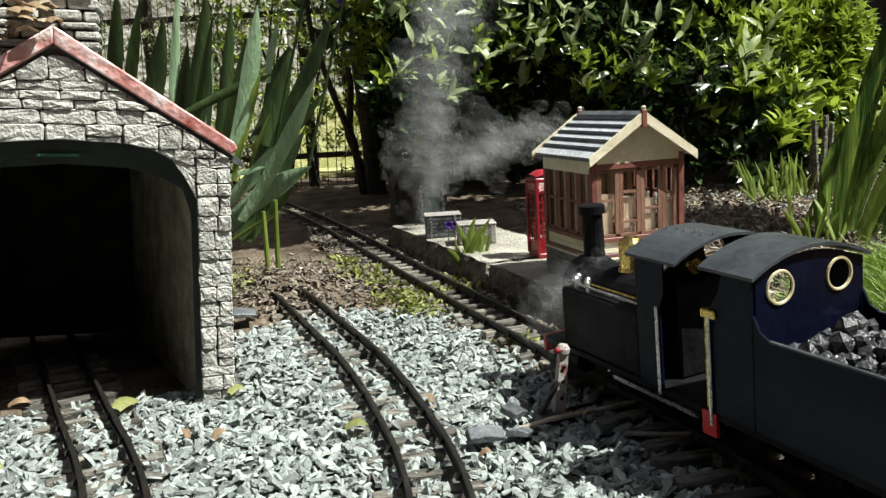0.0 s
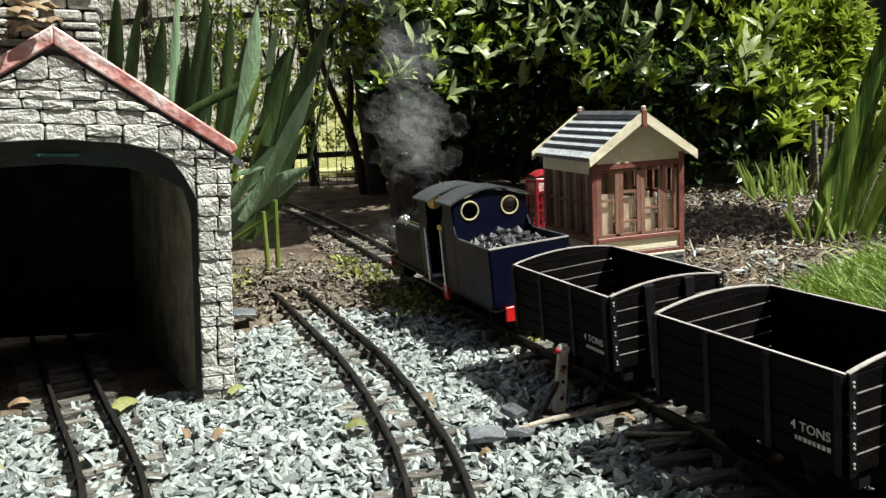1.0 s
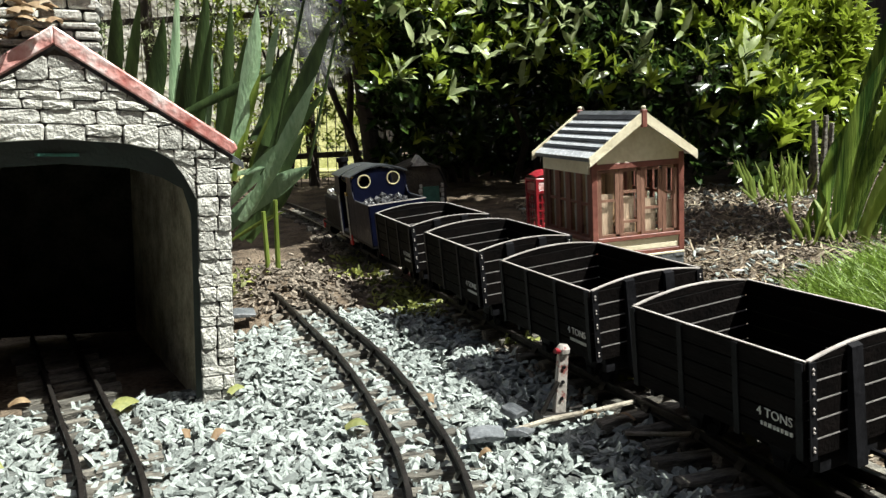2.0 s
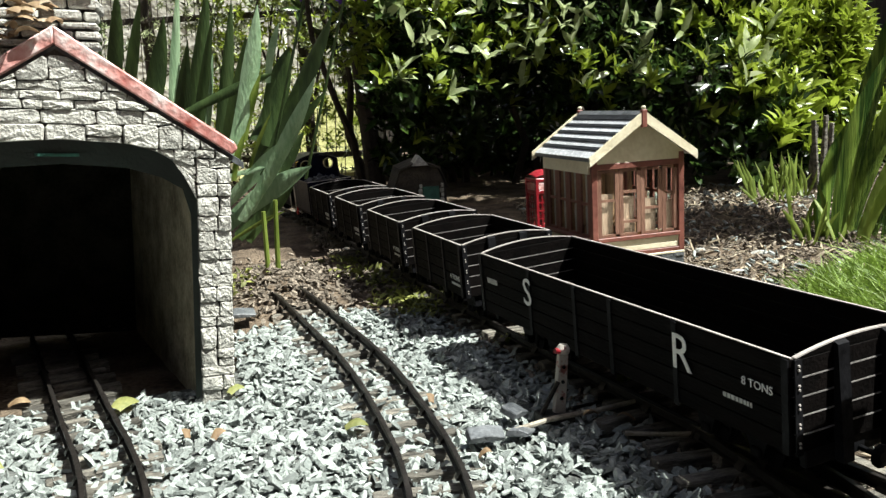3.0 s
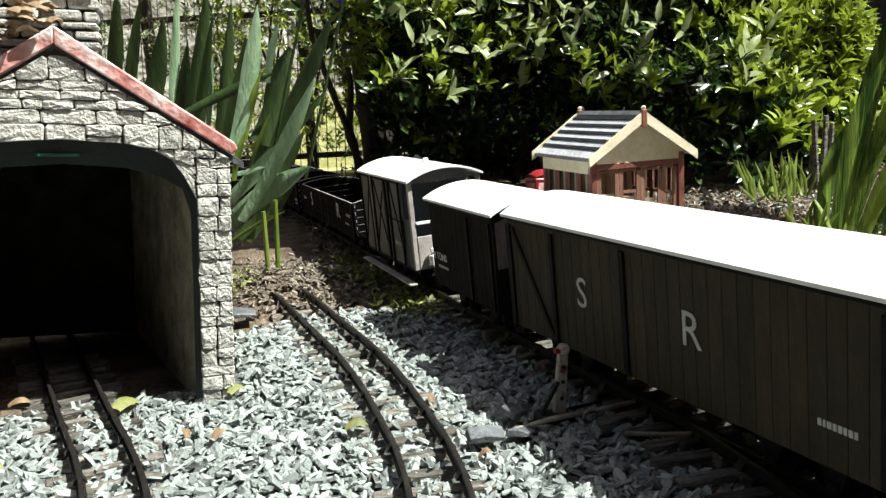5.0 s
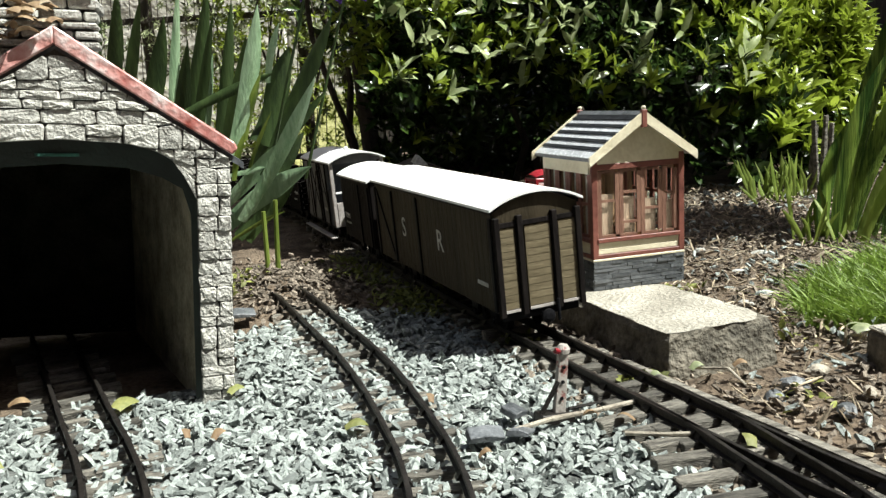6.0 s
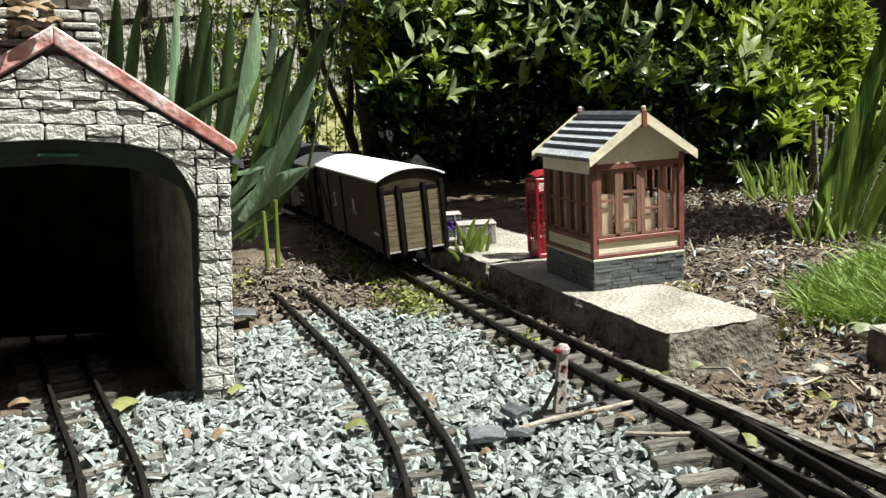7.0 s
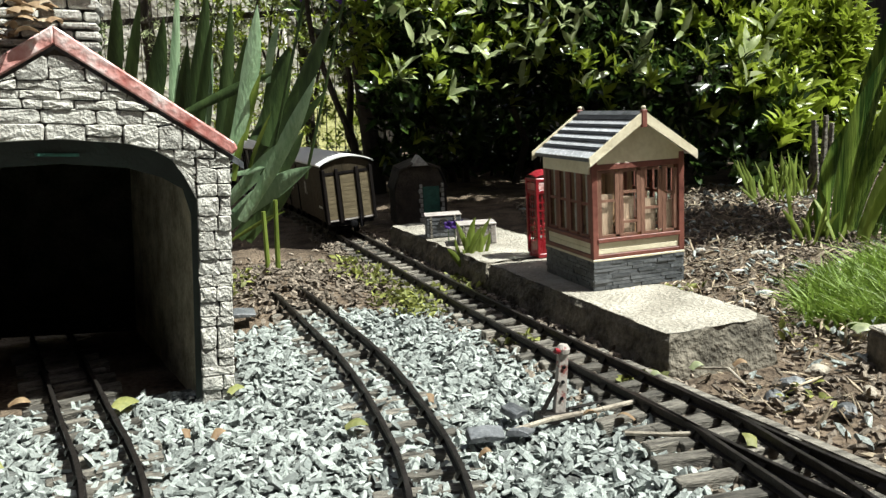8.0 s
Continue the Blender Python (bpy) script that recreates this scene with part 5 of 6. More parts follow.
# ---- irises ----
def iris_left():
    t = thing("iris_clump", "clump of broad grey-green iris leaves behind the shed", "plant")
    # plain, shaded and sunlit leaf colours, picked leaf by leaf
    tones = ("iris", "iris_shade", "iris_lit")
    # foot and tip across and up, width, tone
    fan = [(-0.347, 0.264, -0.283, 0.470, 0.039, 0), (-0.327, 0.269, -0.289, 0.361, 0.017, 2), (-0.421, 0.303, -0.268, 0.358, 0.023, 1), (-0.336, 0.191, -0.282, 0.295, 0.009, 2), (-0.322, 0.154, -0.197, 0.348, 0.033, 0), (-0.286, 0.210, -0.181, 0.325, 0.021, 1), (-0.364, 0.151, -0.246, 0.251, 0.033, 0), (-0.364, 0.107, -0.220, 0.196, 0.045, 0), (-0.366, 0.074, -0.266, 0.124, 0.009, 2), (-0.355, 0.194, -0.325, 0.263, 0.016, 2), (-0.358, 0.188, -0.300, 0.198, 0.017, 0), (-0.285, 0.363, -0.257, 0.441, 0.018, 0)]
    for k, (x0, z0, x1, z1, w, tone) in enumerate(fan):
        y = 1.45 + 0.012 * (k % 4)
        d = Vector((x1 - x0, 0, z1 - z0))
        foot = (x0 - 0.25 * d.x, y + 0.04, z0 - 0.25 * d.z)
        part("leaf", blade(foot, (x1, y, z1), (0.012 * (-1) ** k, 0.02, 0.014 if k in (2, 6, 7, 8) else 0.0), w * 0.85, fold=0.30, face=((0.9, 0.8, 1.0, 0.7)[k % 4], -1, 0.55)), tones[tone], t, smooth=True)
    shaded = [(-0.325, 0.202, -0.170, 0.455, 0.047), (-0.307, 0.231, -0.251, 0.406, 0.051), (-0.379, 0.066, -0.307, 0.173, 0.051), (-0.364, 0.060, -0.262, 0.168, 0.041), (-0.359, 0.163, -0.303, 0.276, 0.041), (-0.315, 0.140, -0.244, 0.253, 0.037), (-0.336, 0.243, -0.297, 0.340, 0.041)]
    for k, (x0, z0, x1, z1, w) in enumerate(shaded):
        part("leaf", blade((x0, 1.56, z0), (x1, 1.53 + 0.01 * k, z1), (0.015 * (-1) ** k, 0.02, 0.0), w * 0.85, fold=0.35, face=((-0.7, 0.5)[k % 2], -1, 0.2)), "iris_shade", t, smooth=True)
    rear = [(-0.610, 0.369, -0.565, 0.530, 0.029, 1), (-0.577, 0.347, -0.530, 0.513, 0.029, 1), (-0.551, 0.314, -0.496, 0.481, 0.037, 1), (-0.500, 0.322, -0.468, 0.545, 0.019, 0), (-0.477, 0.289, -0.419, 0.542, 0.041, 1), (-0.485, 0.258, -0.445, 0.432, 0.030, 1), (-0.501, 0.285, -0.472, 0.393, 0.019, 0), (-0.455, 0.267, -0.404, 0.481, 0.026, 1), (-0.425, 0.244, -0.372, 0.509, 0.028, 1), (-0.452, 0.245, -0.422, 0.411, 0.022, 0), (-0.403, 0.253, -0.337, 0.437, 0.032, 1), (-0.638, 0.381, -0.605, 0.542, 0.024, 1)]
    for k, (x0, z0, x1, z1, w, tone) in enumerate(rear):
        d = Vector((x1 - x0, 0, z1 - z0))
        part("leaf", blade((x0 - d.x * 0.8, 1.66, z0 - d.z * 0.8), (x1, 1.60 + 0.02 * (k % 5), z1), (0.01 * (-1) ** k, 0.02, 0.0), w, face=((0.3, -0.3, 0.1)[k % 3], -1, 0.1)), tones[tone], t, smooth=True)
    for x0, z0, x1, z1 in ((-0.306, 0.030, -0.305, 0.125), (-0.289, 0.032, -0.283, 0.144)):
        part("cut_stem", cyl((x0, 1.45, z0 - 0.02), (x1, 1.45, z1), 0.0048, 0.0038, 8), "iris_lit", t, "pale cut flower stem")
    for x, y, z in ((-0.206, 1.5, 0.502), (-0.149, 1.6, 0.505)):
        fl = thing("iris_flower", "violet iris flower on a tall stalk", "flower", group="iris flowers")
        part("stalk", cyl((x - 0.11, y + 0.05, 0.16), (x, y, z), 0.003, 0.0025, 6), "iris_shade", fl)
        for k in range(6):
            a = k * math.pi / 3
            up = 0.5 if k % 2 else -0.7
            part("petal", blade((x, y, z), (x + 0.035 * math.cos(a), y + 0.035 * math.sin(a), z + 0.035 * up), (0.01 * math.cos(a), 0.01 * math.sin(a), 0.014), 0.026, n=5), "petal", fl, smooth=True)


iris_left()


def iris_right():
    t = thing("sword_leaf_plant", "large clump of broad bright green sword leaves", "plant")
    # the last five leaves, past the right edge, are added for their shadow
    for k, (x0, y0, x1, y1, z1, w) in enumerate(((0.72, 1.52, 0.800, 1.50, 0.35, 0.062), (0.75, 1.55, 0.875, 1.48, 0.38, 0.060), (0.74, 1.48, 0.86, 1.46, 0.24, 0.042), (0.78, 1.58, 0.85, 1.6, 0.42, 0.055), (0.735, 1.46, 0.83, 1.42, 0.19, 0.030), (0.76, 1.50, 0.92, 1.45, 0.30, 0.05), (0.715, 1.56, 0.768, 1.58, 0.22, 0.045), (0.80, 1.50, 0.93, 1.47, 0.58, 0.060), (0.84, 1.56, 0.99, 1.52, 0.62, 0.062), (0.82, 1.46, 1.00, 1.42, 0.52, 0.055), (0.88, 1.60, 0.95, 1.62, 0.64, 0.060), (0.90, 1.52, 1.10, 1.50, 0.55, 0.055))):
        part("leaf", blade((x0, y0, -0.01), (x1, y1, z1), (-0.035, 0.01, 0.01), w * 0.8, n=12), "iris_lit" if k in (2, 4) else "broad", t, smooth=True)
    u = thing("small_leaf_clump", "small clump of thin yellow green leaves", "plant")
    rr = random.Random(12)
    for k in range(16):
        x, y = rr.uniform(0.655, 0.71), rr.uniform(1.47, 1.58)
        part("leaf", blade((x, y, -0.01), (x + rr.gauss(0, 0.035), y + rr.gauss(0, 0.03), rr.uniform(0.05, 0.14)), (rr.gauss(0, 0.01), 0, 0.01), rr.uniform(0.007, 0.013), n=6), "iris_lit", u, smooth=True)
    u = thing("bulb_leaf_clump", "clump of narrow pale green leaves by the hedge", "plant")
    for k in range(44):
        x, y = rr.uniform(0.75, 0.87), rr.uniform(1.96, 2.06)
        part("leaf", blade((x, y, 0.0), (x + rr.gauss(0, 0.03), y + rr.gauss(0, 0.03), rr.uniform(0.06, 0.14)), (rr.gauss(0, 0.012), 0, 0), rr.uniform(0.006, 0.012), n=6), "iris_lit", u, smooth=True)


iris_right()


def grass():
    rr = random.Random(21)
    v, f = [], []
    for _ in range(11000):
        x, y = rr.uniform(0.40, 1.0), rr.uniform(0.98, 1.48)
        # the tussock's ragged left edge
        if x < 0.45 + 0.22 * (y - 0.98) + 0.03 * noise.noise((y * 14, 3, 0)) or y < 0.97 + 0.05 * noise.noise((x * 12, 0, 0)) + max(0, 0.55 - x) * 0.7 or y > 1.16 + 0.75 * (x - 0.49) + 0.03 * noise.noise((x * 15, 8, 0)):
            continue
        z = hill(x, y) - 0.012
        hgt = rr.uniform(0.02, 0.055)
        lx, ly = rr.gauss(-0.018, 0.022), rr.gauss(-0.012, 0.02)
        w = rr.uniform(0.0012, 0.0024)
        k = len(v)
        v += [(x - w, y, z), (x + w, y, z), (x + lx * 0.4 - w * 0.8, y + ly * 0.4, z + hgt * 0.6), (x + lx * 0.4 + w * 0.8, y + ly * 0.4, z + hgt * 0.6), (x + lx * 1.3, y + ly * 1.3, z + hgt)]
        f += [(k, k + 1, k + 3, k + 2), (k + 2, k + 3, k + 4)]
    me = bpy.data.meshes.new("grass")
    me.from_pydata(v, [], f)
    me.materials.append(M["grass"])
    tagged(new("grass", me), "tussock of bright sunlit grass beside the bed", "grass", kind="stuff")


grass()


# ---- far garden ----
def far_garden():
    w = tagged(part("garden_wall", box(-2.1, -0.62, 3.75, 3.9, -0.05, 1.9, 0.01), "wall"), "pale sunlit garden wall", "wall", kind="structure")
    tagged(part("garden_wall", box(-0.6195, -0.32, 3.76, 3.9, -0.05, 1.9, 0.01), "wall"), "pale sunlit garden wall", "wall", kind="structure")
    tagged(part("grass_bank", prism([(3.60, -0.05), (3.755, -0.05), (3.755, 0.34), (3.74, 0.34)], -0.62, -0.32, axis="x"), "lawn"), "sunlit yellow green grass bank by the wall", "bank", kind="structure")
    # dark screens added out of view, left, behind and right, to cut sky fill
    tagged(part("wall_left", box(-2.3, -2.1, -1.6, 3.9, -0.05, 3.0), "oldwood"), "plain dark screen added to close the garden and cut skylight", "fence", kind="structure")
    tagged(part("wall_back", box(-2.3, 3.6, -1.8, -1.6, -0.05, 2.6), "oldwood"), "plain dark screen added to close the garden and cut skylight", "fence", kind="structure")
    tagged(part("wall_right", box(3.4, 3.6, -1.599, 5.2, -0.05, 2.4), "oldwood"), "plain dark screen added to close the garden and cut skylight", "fence", kind="structure")
    tagged(part("wall_far", box(-0.62, 3.6, 5.201, 5.4, -0.05, 1.9), "oldwood"), "plain dark screen added to close the garden and cut skylight", "fence", kind="structure")
    bm = box(-0.9, -0.25, 3.32, 4.6, 0.02, 0.034)
    tagged(part("lawn", bm, "lawn"), "sunlit yellow green lawn beyond the fence", "lawn", kind="structure")
    fe = thing("wire_fence", "dark garden fence with posts, rails and climbing leaves", "fence")
    for x in (-1.5, -1.0, -0.455, -0.20):
        part("post", box(x - 0.018, x + 0.018, 3.08, 3.115, -0.02, 1.1, 0.003), "oldwood", fe)
    for z in (0.12, 0.62):
        part("rail", box(-2.2, -0.16, 3.055, 3.079, z - 0.008, z + 0.012, 0.002), "oldwood", fe)
    for k in range(60):
        x = -2.0 + k * 0.032
        part("wire", cyl((x, 3.05, 0.0), (x + 0.05, 3.05, 1.0), 0.0016, n=4), "oldwood", fe)
    part("prop", cyl((-0.37, 3.02, 0.60), (-0.25, 3.02, 0.20), 0.011, n=7), "twig", fe, "dark leaning stick")
    cl = thing("climbing_plant", "mottled small-leaved climber on the fence", "plant")
    def veil(r):
        while True:
            x, z = r.uniform(-1.4, -0.20), r.uniform(0.03, 1.1)
            if noise.noise((x * 7, z * 5, 2)) > -0.22 and not (x > -0.62 and z < 0.36 and r.random() < 0.75):
                return (x, 3.03 + r.gauss(0, 0.05), z), (0.2, -0.7, 0.3)
    rosettes("foliage", cl, 2300, veil, 0.023, "ivy", 5, per=(3, 6), spread=1.0)
    def thick_veil(r):
        x, z = r.uniform(-0.78, -0.20), r.uniform(0.16, 0.80)
        return (x, 3.0 + r.gauss(0, 0.05), z), (0.5, -0.7, 0.4)
    rosettes("pale_foliage", cl, 900, thick_veil, 0.024, "laurel_light", 55, per=(3, 6), spread=1.0)
    for k in range(7):
        rr = random.Random(40 + k)
        p = Vector((rr.uniform(-0.75, -0.24), 3.0 + rr.uniform(0, 0.1), 0))
        bm = bmesh.new()
        for j in range(7):
            q = p + Vector((rr.uniform(-0.05, 0.05), rr.uniform(-0.02, 0.02), 0.15))
            cyl(p, q, 0.006 - j * 0.0005, 0.0055 - j * 0.0005, 5, bm)
            p = q
        part("stem", bm, "twig", cl)
    tr = thing("small_tree", "dark tree trunk at the end of the hedge", "tree")
    bm = cyl((-0.20, 2.75, -0.02), (-0.235, 2.75, 0.5), 0.032, 0.026, 10)
    cyl((-0.235, 2.75, 0.5), (-0.20, 2.7, 0.72), 0.026, 0.018, 10, bm)
    part("trunk", bm, "twig", tr)
    def crown(r):
        return (r.gauss(-0.10, 0.09), r.gauss(2.72, 0.12), r.uniform(0.46, 0.72)), (0.1, -0.6, 0.2)
    rosettes("crown", tr, 90, crown, 0.06, "laurel", 9)
    st = thing("tree_stump", "grey weathered stump beside the hedge", "stump")
    rr = random.Random(6)
    for k in range(5):
        x = 0.925 + k * 0.012
        part("stake", cyl((x, 2.1 + rr.uniform(-0.02, 0.02), -0.01), (x + rr.uniform(-0.008, 0.014), 2.1, rr.uniform(0.15, 0.22)), 0.009, 0.006, 7), "sleeper", st)


far_garden()


# ---- small things on the platform and by the track ----
def small_things():
    c = thing("model_cottage", "small stone model building with a green door", "model house", pose(-0.045, 2.02, 0.004, 0, 0, 10))
    # walls and roof take the dark twig colour to stand for shade
    part("wall_block", prism([(-0.062, 0), (0.062, 0), (0.062, 0.085), (0.045, 0.13), (0.0, 0.148), (-0.045, 0.13), (-0.062, 0.085)], 0, 0.12), "twig", c, "dull brown walls with the hedge shade put in")
    part("door", box(0.004, 0.044, -0.004, 0.0, 0.006, 0.09, 0.001), "greenchip", c, "dark green door")
    for k in range(8):
        for x in (-0.006, 0.046):
            part("quoin", box(x + (0.003 if k % 2 else 0), x + 0.009, -0.006, 0.0, 0.006 + k * 0.0115, 0.0155 + k * 0.0115, 0.0008), "stone", c, "pale quoin stone")
    part("ridge_cap", prism([(-0.02, 0.141), (0.02, 0.141), (0.0, 0.165)], -0.01, 0.05), "stone", c, "pale stone ridge cap")
    part("roof_slope", prism([(-0.066, 0.083), (-0.047, 0.131), (0.0, 0.1485), (0.047, 0.131), (0.066, 0.083), (0.066, 0.088), (0.048, 0.136), (0.0, 0.153), (-0.048, 0.136), (-0.066, 0.088)], -0.006, 0.124), "twig", c)

    def case(name, label, x, y, w, d, h, turn, mat):
        t = thing(name, label, "suitcase", pose(x, y, 0.0375, 0, 0, turn))
        part("case_body", box(0, w, 0, d, 0, h, 0.0015), mat, t)
        for k in range(5):
            part("slat", box(0.002, w - 0.002, -0.0012, 0.0, 0.003 + k * h / 5.4, 0.003 + (k + 0.7) * h / 5.4), mat, t)
        for u in (0.12, 0.8):
            part("strap", box(w * u, w * u + 0.004, -0.0022, d + 0.0012, 0.0, h + 0.0012), "sleeper", t)
        part("case_top", box(-0.001, w + 0.001, -0.002, d + 0.001, h + 0.0014, h + 0.0035, 0.0006), "edge", t)
        part("handle", ring(0.007, 0.0012, 14, 5, pose(w / 2, -0.003, h * 0.75, 90, 0, 0)), "twig", t)
    case("crate", "grey slatted crate standing on the platform", -0.03, 1.60, 0.068, 0.045, 0.040, 4, "slate")
    case("box_crate", "pale grey flat crate on the platform edge", 0.030, 1.50, 0.068, 0.05, 0.034, 4, "edge")
    w = thing("weed", "yellow green weed growing at the platform edge", "plant")
    rr = random.Random(14)
    for k in range(17):
        x, y = 0.046 + rr.uniform(-0.012, 0.012), 1.435 + rr.uniform(-0.012, 0.012)
        part("leaf", blade((x, y, 0.0), (x + rr.gauss(0.0, 0.022), y + rr.gauss(-0.005, 0.012), rr.uniform(0.03, 0.10)), (rr.gauss(0, 0.012), 0, 0.012), rr.uniform(0.006, 0.013), n=6), "iris_lit", w, smooth=True)
    for k in range(3):
        x = 0.012 + 0.012 * k
        fl = thing("violet_flower", "small violet flower on the platform", "flower", group="small violet flowers")
        part("stalk", cyl((x, 1.56, 0.037), (x, 1.56, 0.066), 0.001, n=5), "iris", fl)
        for q in range(5):
            a = q * 1.257
            part("petal", blade((x, 1.56, 0.066), (x + 0.009 * math.cos(a), 1.56 - 0.004, 0.068 + 0.009 * math.sin(a)), (0, -0.002, 0.001), 0.008, n=4), "petal", fl, smooth=True)

    lv = thing("point_lever", "worn white and red point lever beside track", "lever", pose(0.100, 0.757, 0.0, 0, 6, 20))
    part("lever_post", prism([(-0.006, 0.0), (0.006, 0.0), (0.0048, 0.060), (-0.0048, 0.060)], -0.003, 0.003, bevel=0.0008), "leverpaint", lv)
    part("lever_head", lathe([(0.003, 0), (0.0062, 0.002), (0.0066, 0.006), (0.004, 0.010)], 12, pose(0, 0, 0.059)), "leverpaint", lv, "rounded worn white head")
    part("weight", cyl((-0.0045, -0.002, 0.063), (-0.0095, -0.002, 0.064), 0.0026, n=10), "phone", lv, "faded red weight")
    for z in (0.018, 0.034, 0.048):
        part("bolt", cyl((0.0, -0.0032, z), (0.0, -0.0046, z), 0.0018, n=6), "black", lv)
    part("foot", box(-0.022, 0.020, -0.009, 0.009, -0.006, 0.004, 0.001), "rail", lv)
    part("stay", cyl((-0.020, -0.002, 0.002), (-0.004, -0.002, 0.034), 0.0022, n=6), "rail", lv)
    part("throw_rod", cyl((0.01, 0.0, 0.006), (0.085, 0.02, 0.006), 0.0016, n=6), "rail", lv)

    def twig(pts, r, label):
        t = thing("twig", label, "twig", group="fallen twigs")
        bm = bmesh.new()
        for a, b in zip(pts, pts[1:]):
            cyl(a, b, r, r * 0.9, 7, bm)
        part("twig_stem", bm, "drytwig", t)
    twig([(0.049, 0.714, 0.004), (0.09, 0.735, 0.006), (0.14, 0.752, 0.006), (0.176, 0.768, 0.006)], 0.0026, "pale weathered stick lying on the chippings")
    twig([(0.150, 0.700, 0.003), (0.185, 0.690, 0.004), (0.215, 0.684, 0.006)], 0.0022, "thin pale stick beside the sleepers")
    twig([(0.26, 0.86, 0.004), (0.285, 0.83, 0.012), (0.292, 0.80, 0.004)], 0.0015, "thin curled dry twig")

    def flat_slate(x, y, w, d, turn, tip):
        t = thing("slate_piece", "broken piece of blue grey slate on chippings", "slate", pose(x, y, 0.004, tip, 4, turn), group="broken slates")
        part("slate_flake", prism([(0, 0), (w, 0.002), (w * 1.05, 0.006), (w * 0.6, 0.008), (0.002, 0.006)], 0, d, bevel=0.0008), "slate", t)
    flat_slate(0.012, 0.692, 0.032, 0.018, 8, 12)
    flat_slate(0.045, 0.705, 0.020, 0.030, -20, -14)
    flat_slate(0.056, 0.74, 0.018, 0.02, 40, 10)
    flat_slate(-0.325, 1.18, 0.05, 0.03, 20, 6)

    def fallen(x, y, z, s, turn, mat, label):
        t = thing("fallen_leaf", label, "leaf", pose(x, y, z, 15, 12, turn), group="fallen leaves")
        part("leaf_blade", blade((0, 0, 0), (s, 0, 0.004), (0, 0.002, 0.010), s * 0.55, n=6, face=(0.1, 0, 1)), mat, t, smooth=True)
    for x, y, s, turn, mat, lab in ((-0.245, 0.742, 0.020, 120, "deadleaf", "curled brown leaf on the chippings"), (-0.22, 0.736, 0.024, 70, "deadleaf", "red brown leaf on the chippings"), (-0.345, 0.83, 0.05, 75, "dryleaf", "yellow green leaf between the rails"), (-0.43, 0.70, 0.045, 10, "dryleaf", "green leaf on the chippings"), (-0.47, 0.86, 0.03, 30, "deadleaf", "orange brown leaf by the shed"), (-0.10, 0.745, 0.03, 20, "dryleaf", "yellow leaf by the siding"), (-0.235, 0.86, 0.03, 60, "dryleaf", "green leaf by the shed corner"), (0.245, 0.655, 0.03, 85, "dryleaf", "yellow leaf upright between rails"), (0.205, 0.835, 0.02, 30, "ivy", "small pale green leaf"), (0.135, 0.745, 0.02, 200, "deadleaf", "brown leaf by the stick"), (0.165, 0.725, 0.024, 150, "deadleaf", "red brown leaf by the stick"), (0.02, 0.665, 0.016, 20, "deadleaf", "small red leaf on the chippings"), (0.30, 0.86, 0.022, 10, "deadleaf", "brown leaf on the bed"), (-0.02, 0.80, 0.02, 100, "deadleaf", "dark red leaf by the siding")):
        fallen(x, y, 0.004, s * 0.75, turn, mat, lab)

    for x, y, z, turn in ((-0.390, 0.820, 0.392, 0), (-0.380, 0.840, 0.402, 40), (-0.361, 0.830, 0.391, 80), (-0.392, 0.850, 0.411, 120), (-0.357, 0.850, 0.405, 160), (-0.366, 0.820, 0.381, 200)):
        fallen(x, y, z, 0.021, turn, "deadleaf", "curled dry brown leaf on the shed roof")
    rl = random.Random(91)
    for k in range(26):
        u = rl.uniform(0.0, 0.075)
        fallen(-0.383 - u + rl.uniform(0, 0.03), 0.825 + rl.uniform(-0.012, 0.03), 0.400 - 0.55 * u + rl.uniform(0.0, 0.018), rl.uniform(0.016, 0.026), rl.uniform(0, 360), "deadleaf" if k % 3 else "litter", "curled dry brown leaf on the shed roof")

    def bed_stone(x, y, size, flat, mat, label, seed):
        t = thing("garden_stone", label, "stone", pose(x, y, hill(x, y) - 0.004, 0, 0, seed * 47), group="stones on the bed")
        rs = random.Random(seed)
        bm = bmesh.new()
        bmesh.ops.create_icosphere(bm, subdivisions=2, radius=size)
        for v in bm.verts:
            k = 1 + 0.35 * noise.noise(v.co * (1.4 / size) + Vector((seed, 0, 0)))
            v.co = Vector((v.co.x * k, v.co.y * k * 0.7, v.co.z * k * flat))
        part("stone_body", bm, mat, t)
    for k, (x, y, size, flat, mat, lab) in enumerate(((0.362, 1.235, 0.014, 0.35, "stone", "pale flat stone at the cabin's foot"), (0.561, 1.473, 0.016, 0.3, "stone", "pale flat stone on the bed"), (0.478, 1.547, 0.014, 0.3, "stone", "pale flat stone on the bed"), (0.470, 1.206, 0.015, 0.25, "stone", "pale flat stone near the grass"), (0.352, 0.827, 0.016, 0.6, "slate", "grey rounded stone on the bed"), (0.395, 0.871, 0.013, 0.5, "drytwig", "buff stone on the bed"), (0.372, 0.757, 0.014, 0.5, "slate", "grey rounded stone on the bed"), (0.425, 1.166, 0.012, 0.4, "stone", "small pale stone on the bed"), (0.484, 1.355, 0.013, 0.3, "stone", "pale flat stone on the bed"), (0.320, 0.800, 0.012, 0.6, "slate", "grey stone by the track edging"), (0.415, 0.800, 0.011, 0.5, "drytwig", "buff stone on the bed"))):
        bed_stone(x, y, size, flat, mat, lab, k + 3)
    fallen(0.467, 0.940, 0.010, 0.034, 20, "ivy", "pale green leaf near the concrete block")
    fallen(0.252, 0.850, 0.006, 0.018, 30, "ivy", "pale green leaf by the slab's foot")
    fallen(0.490, 0.952, 0.010, 0.026, 160, "ivy", "pale green leaf near the concrete block")

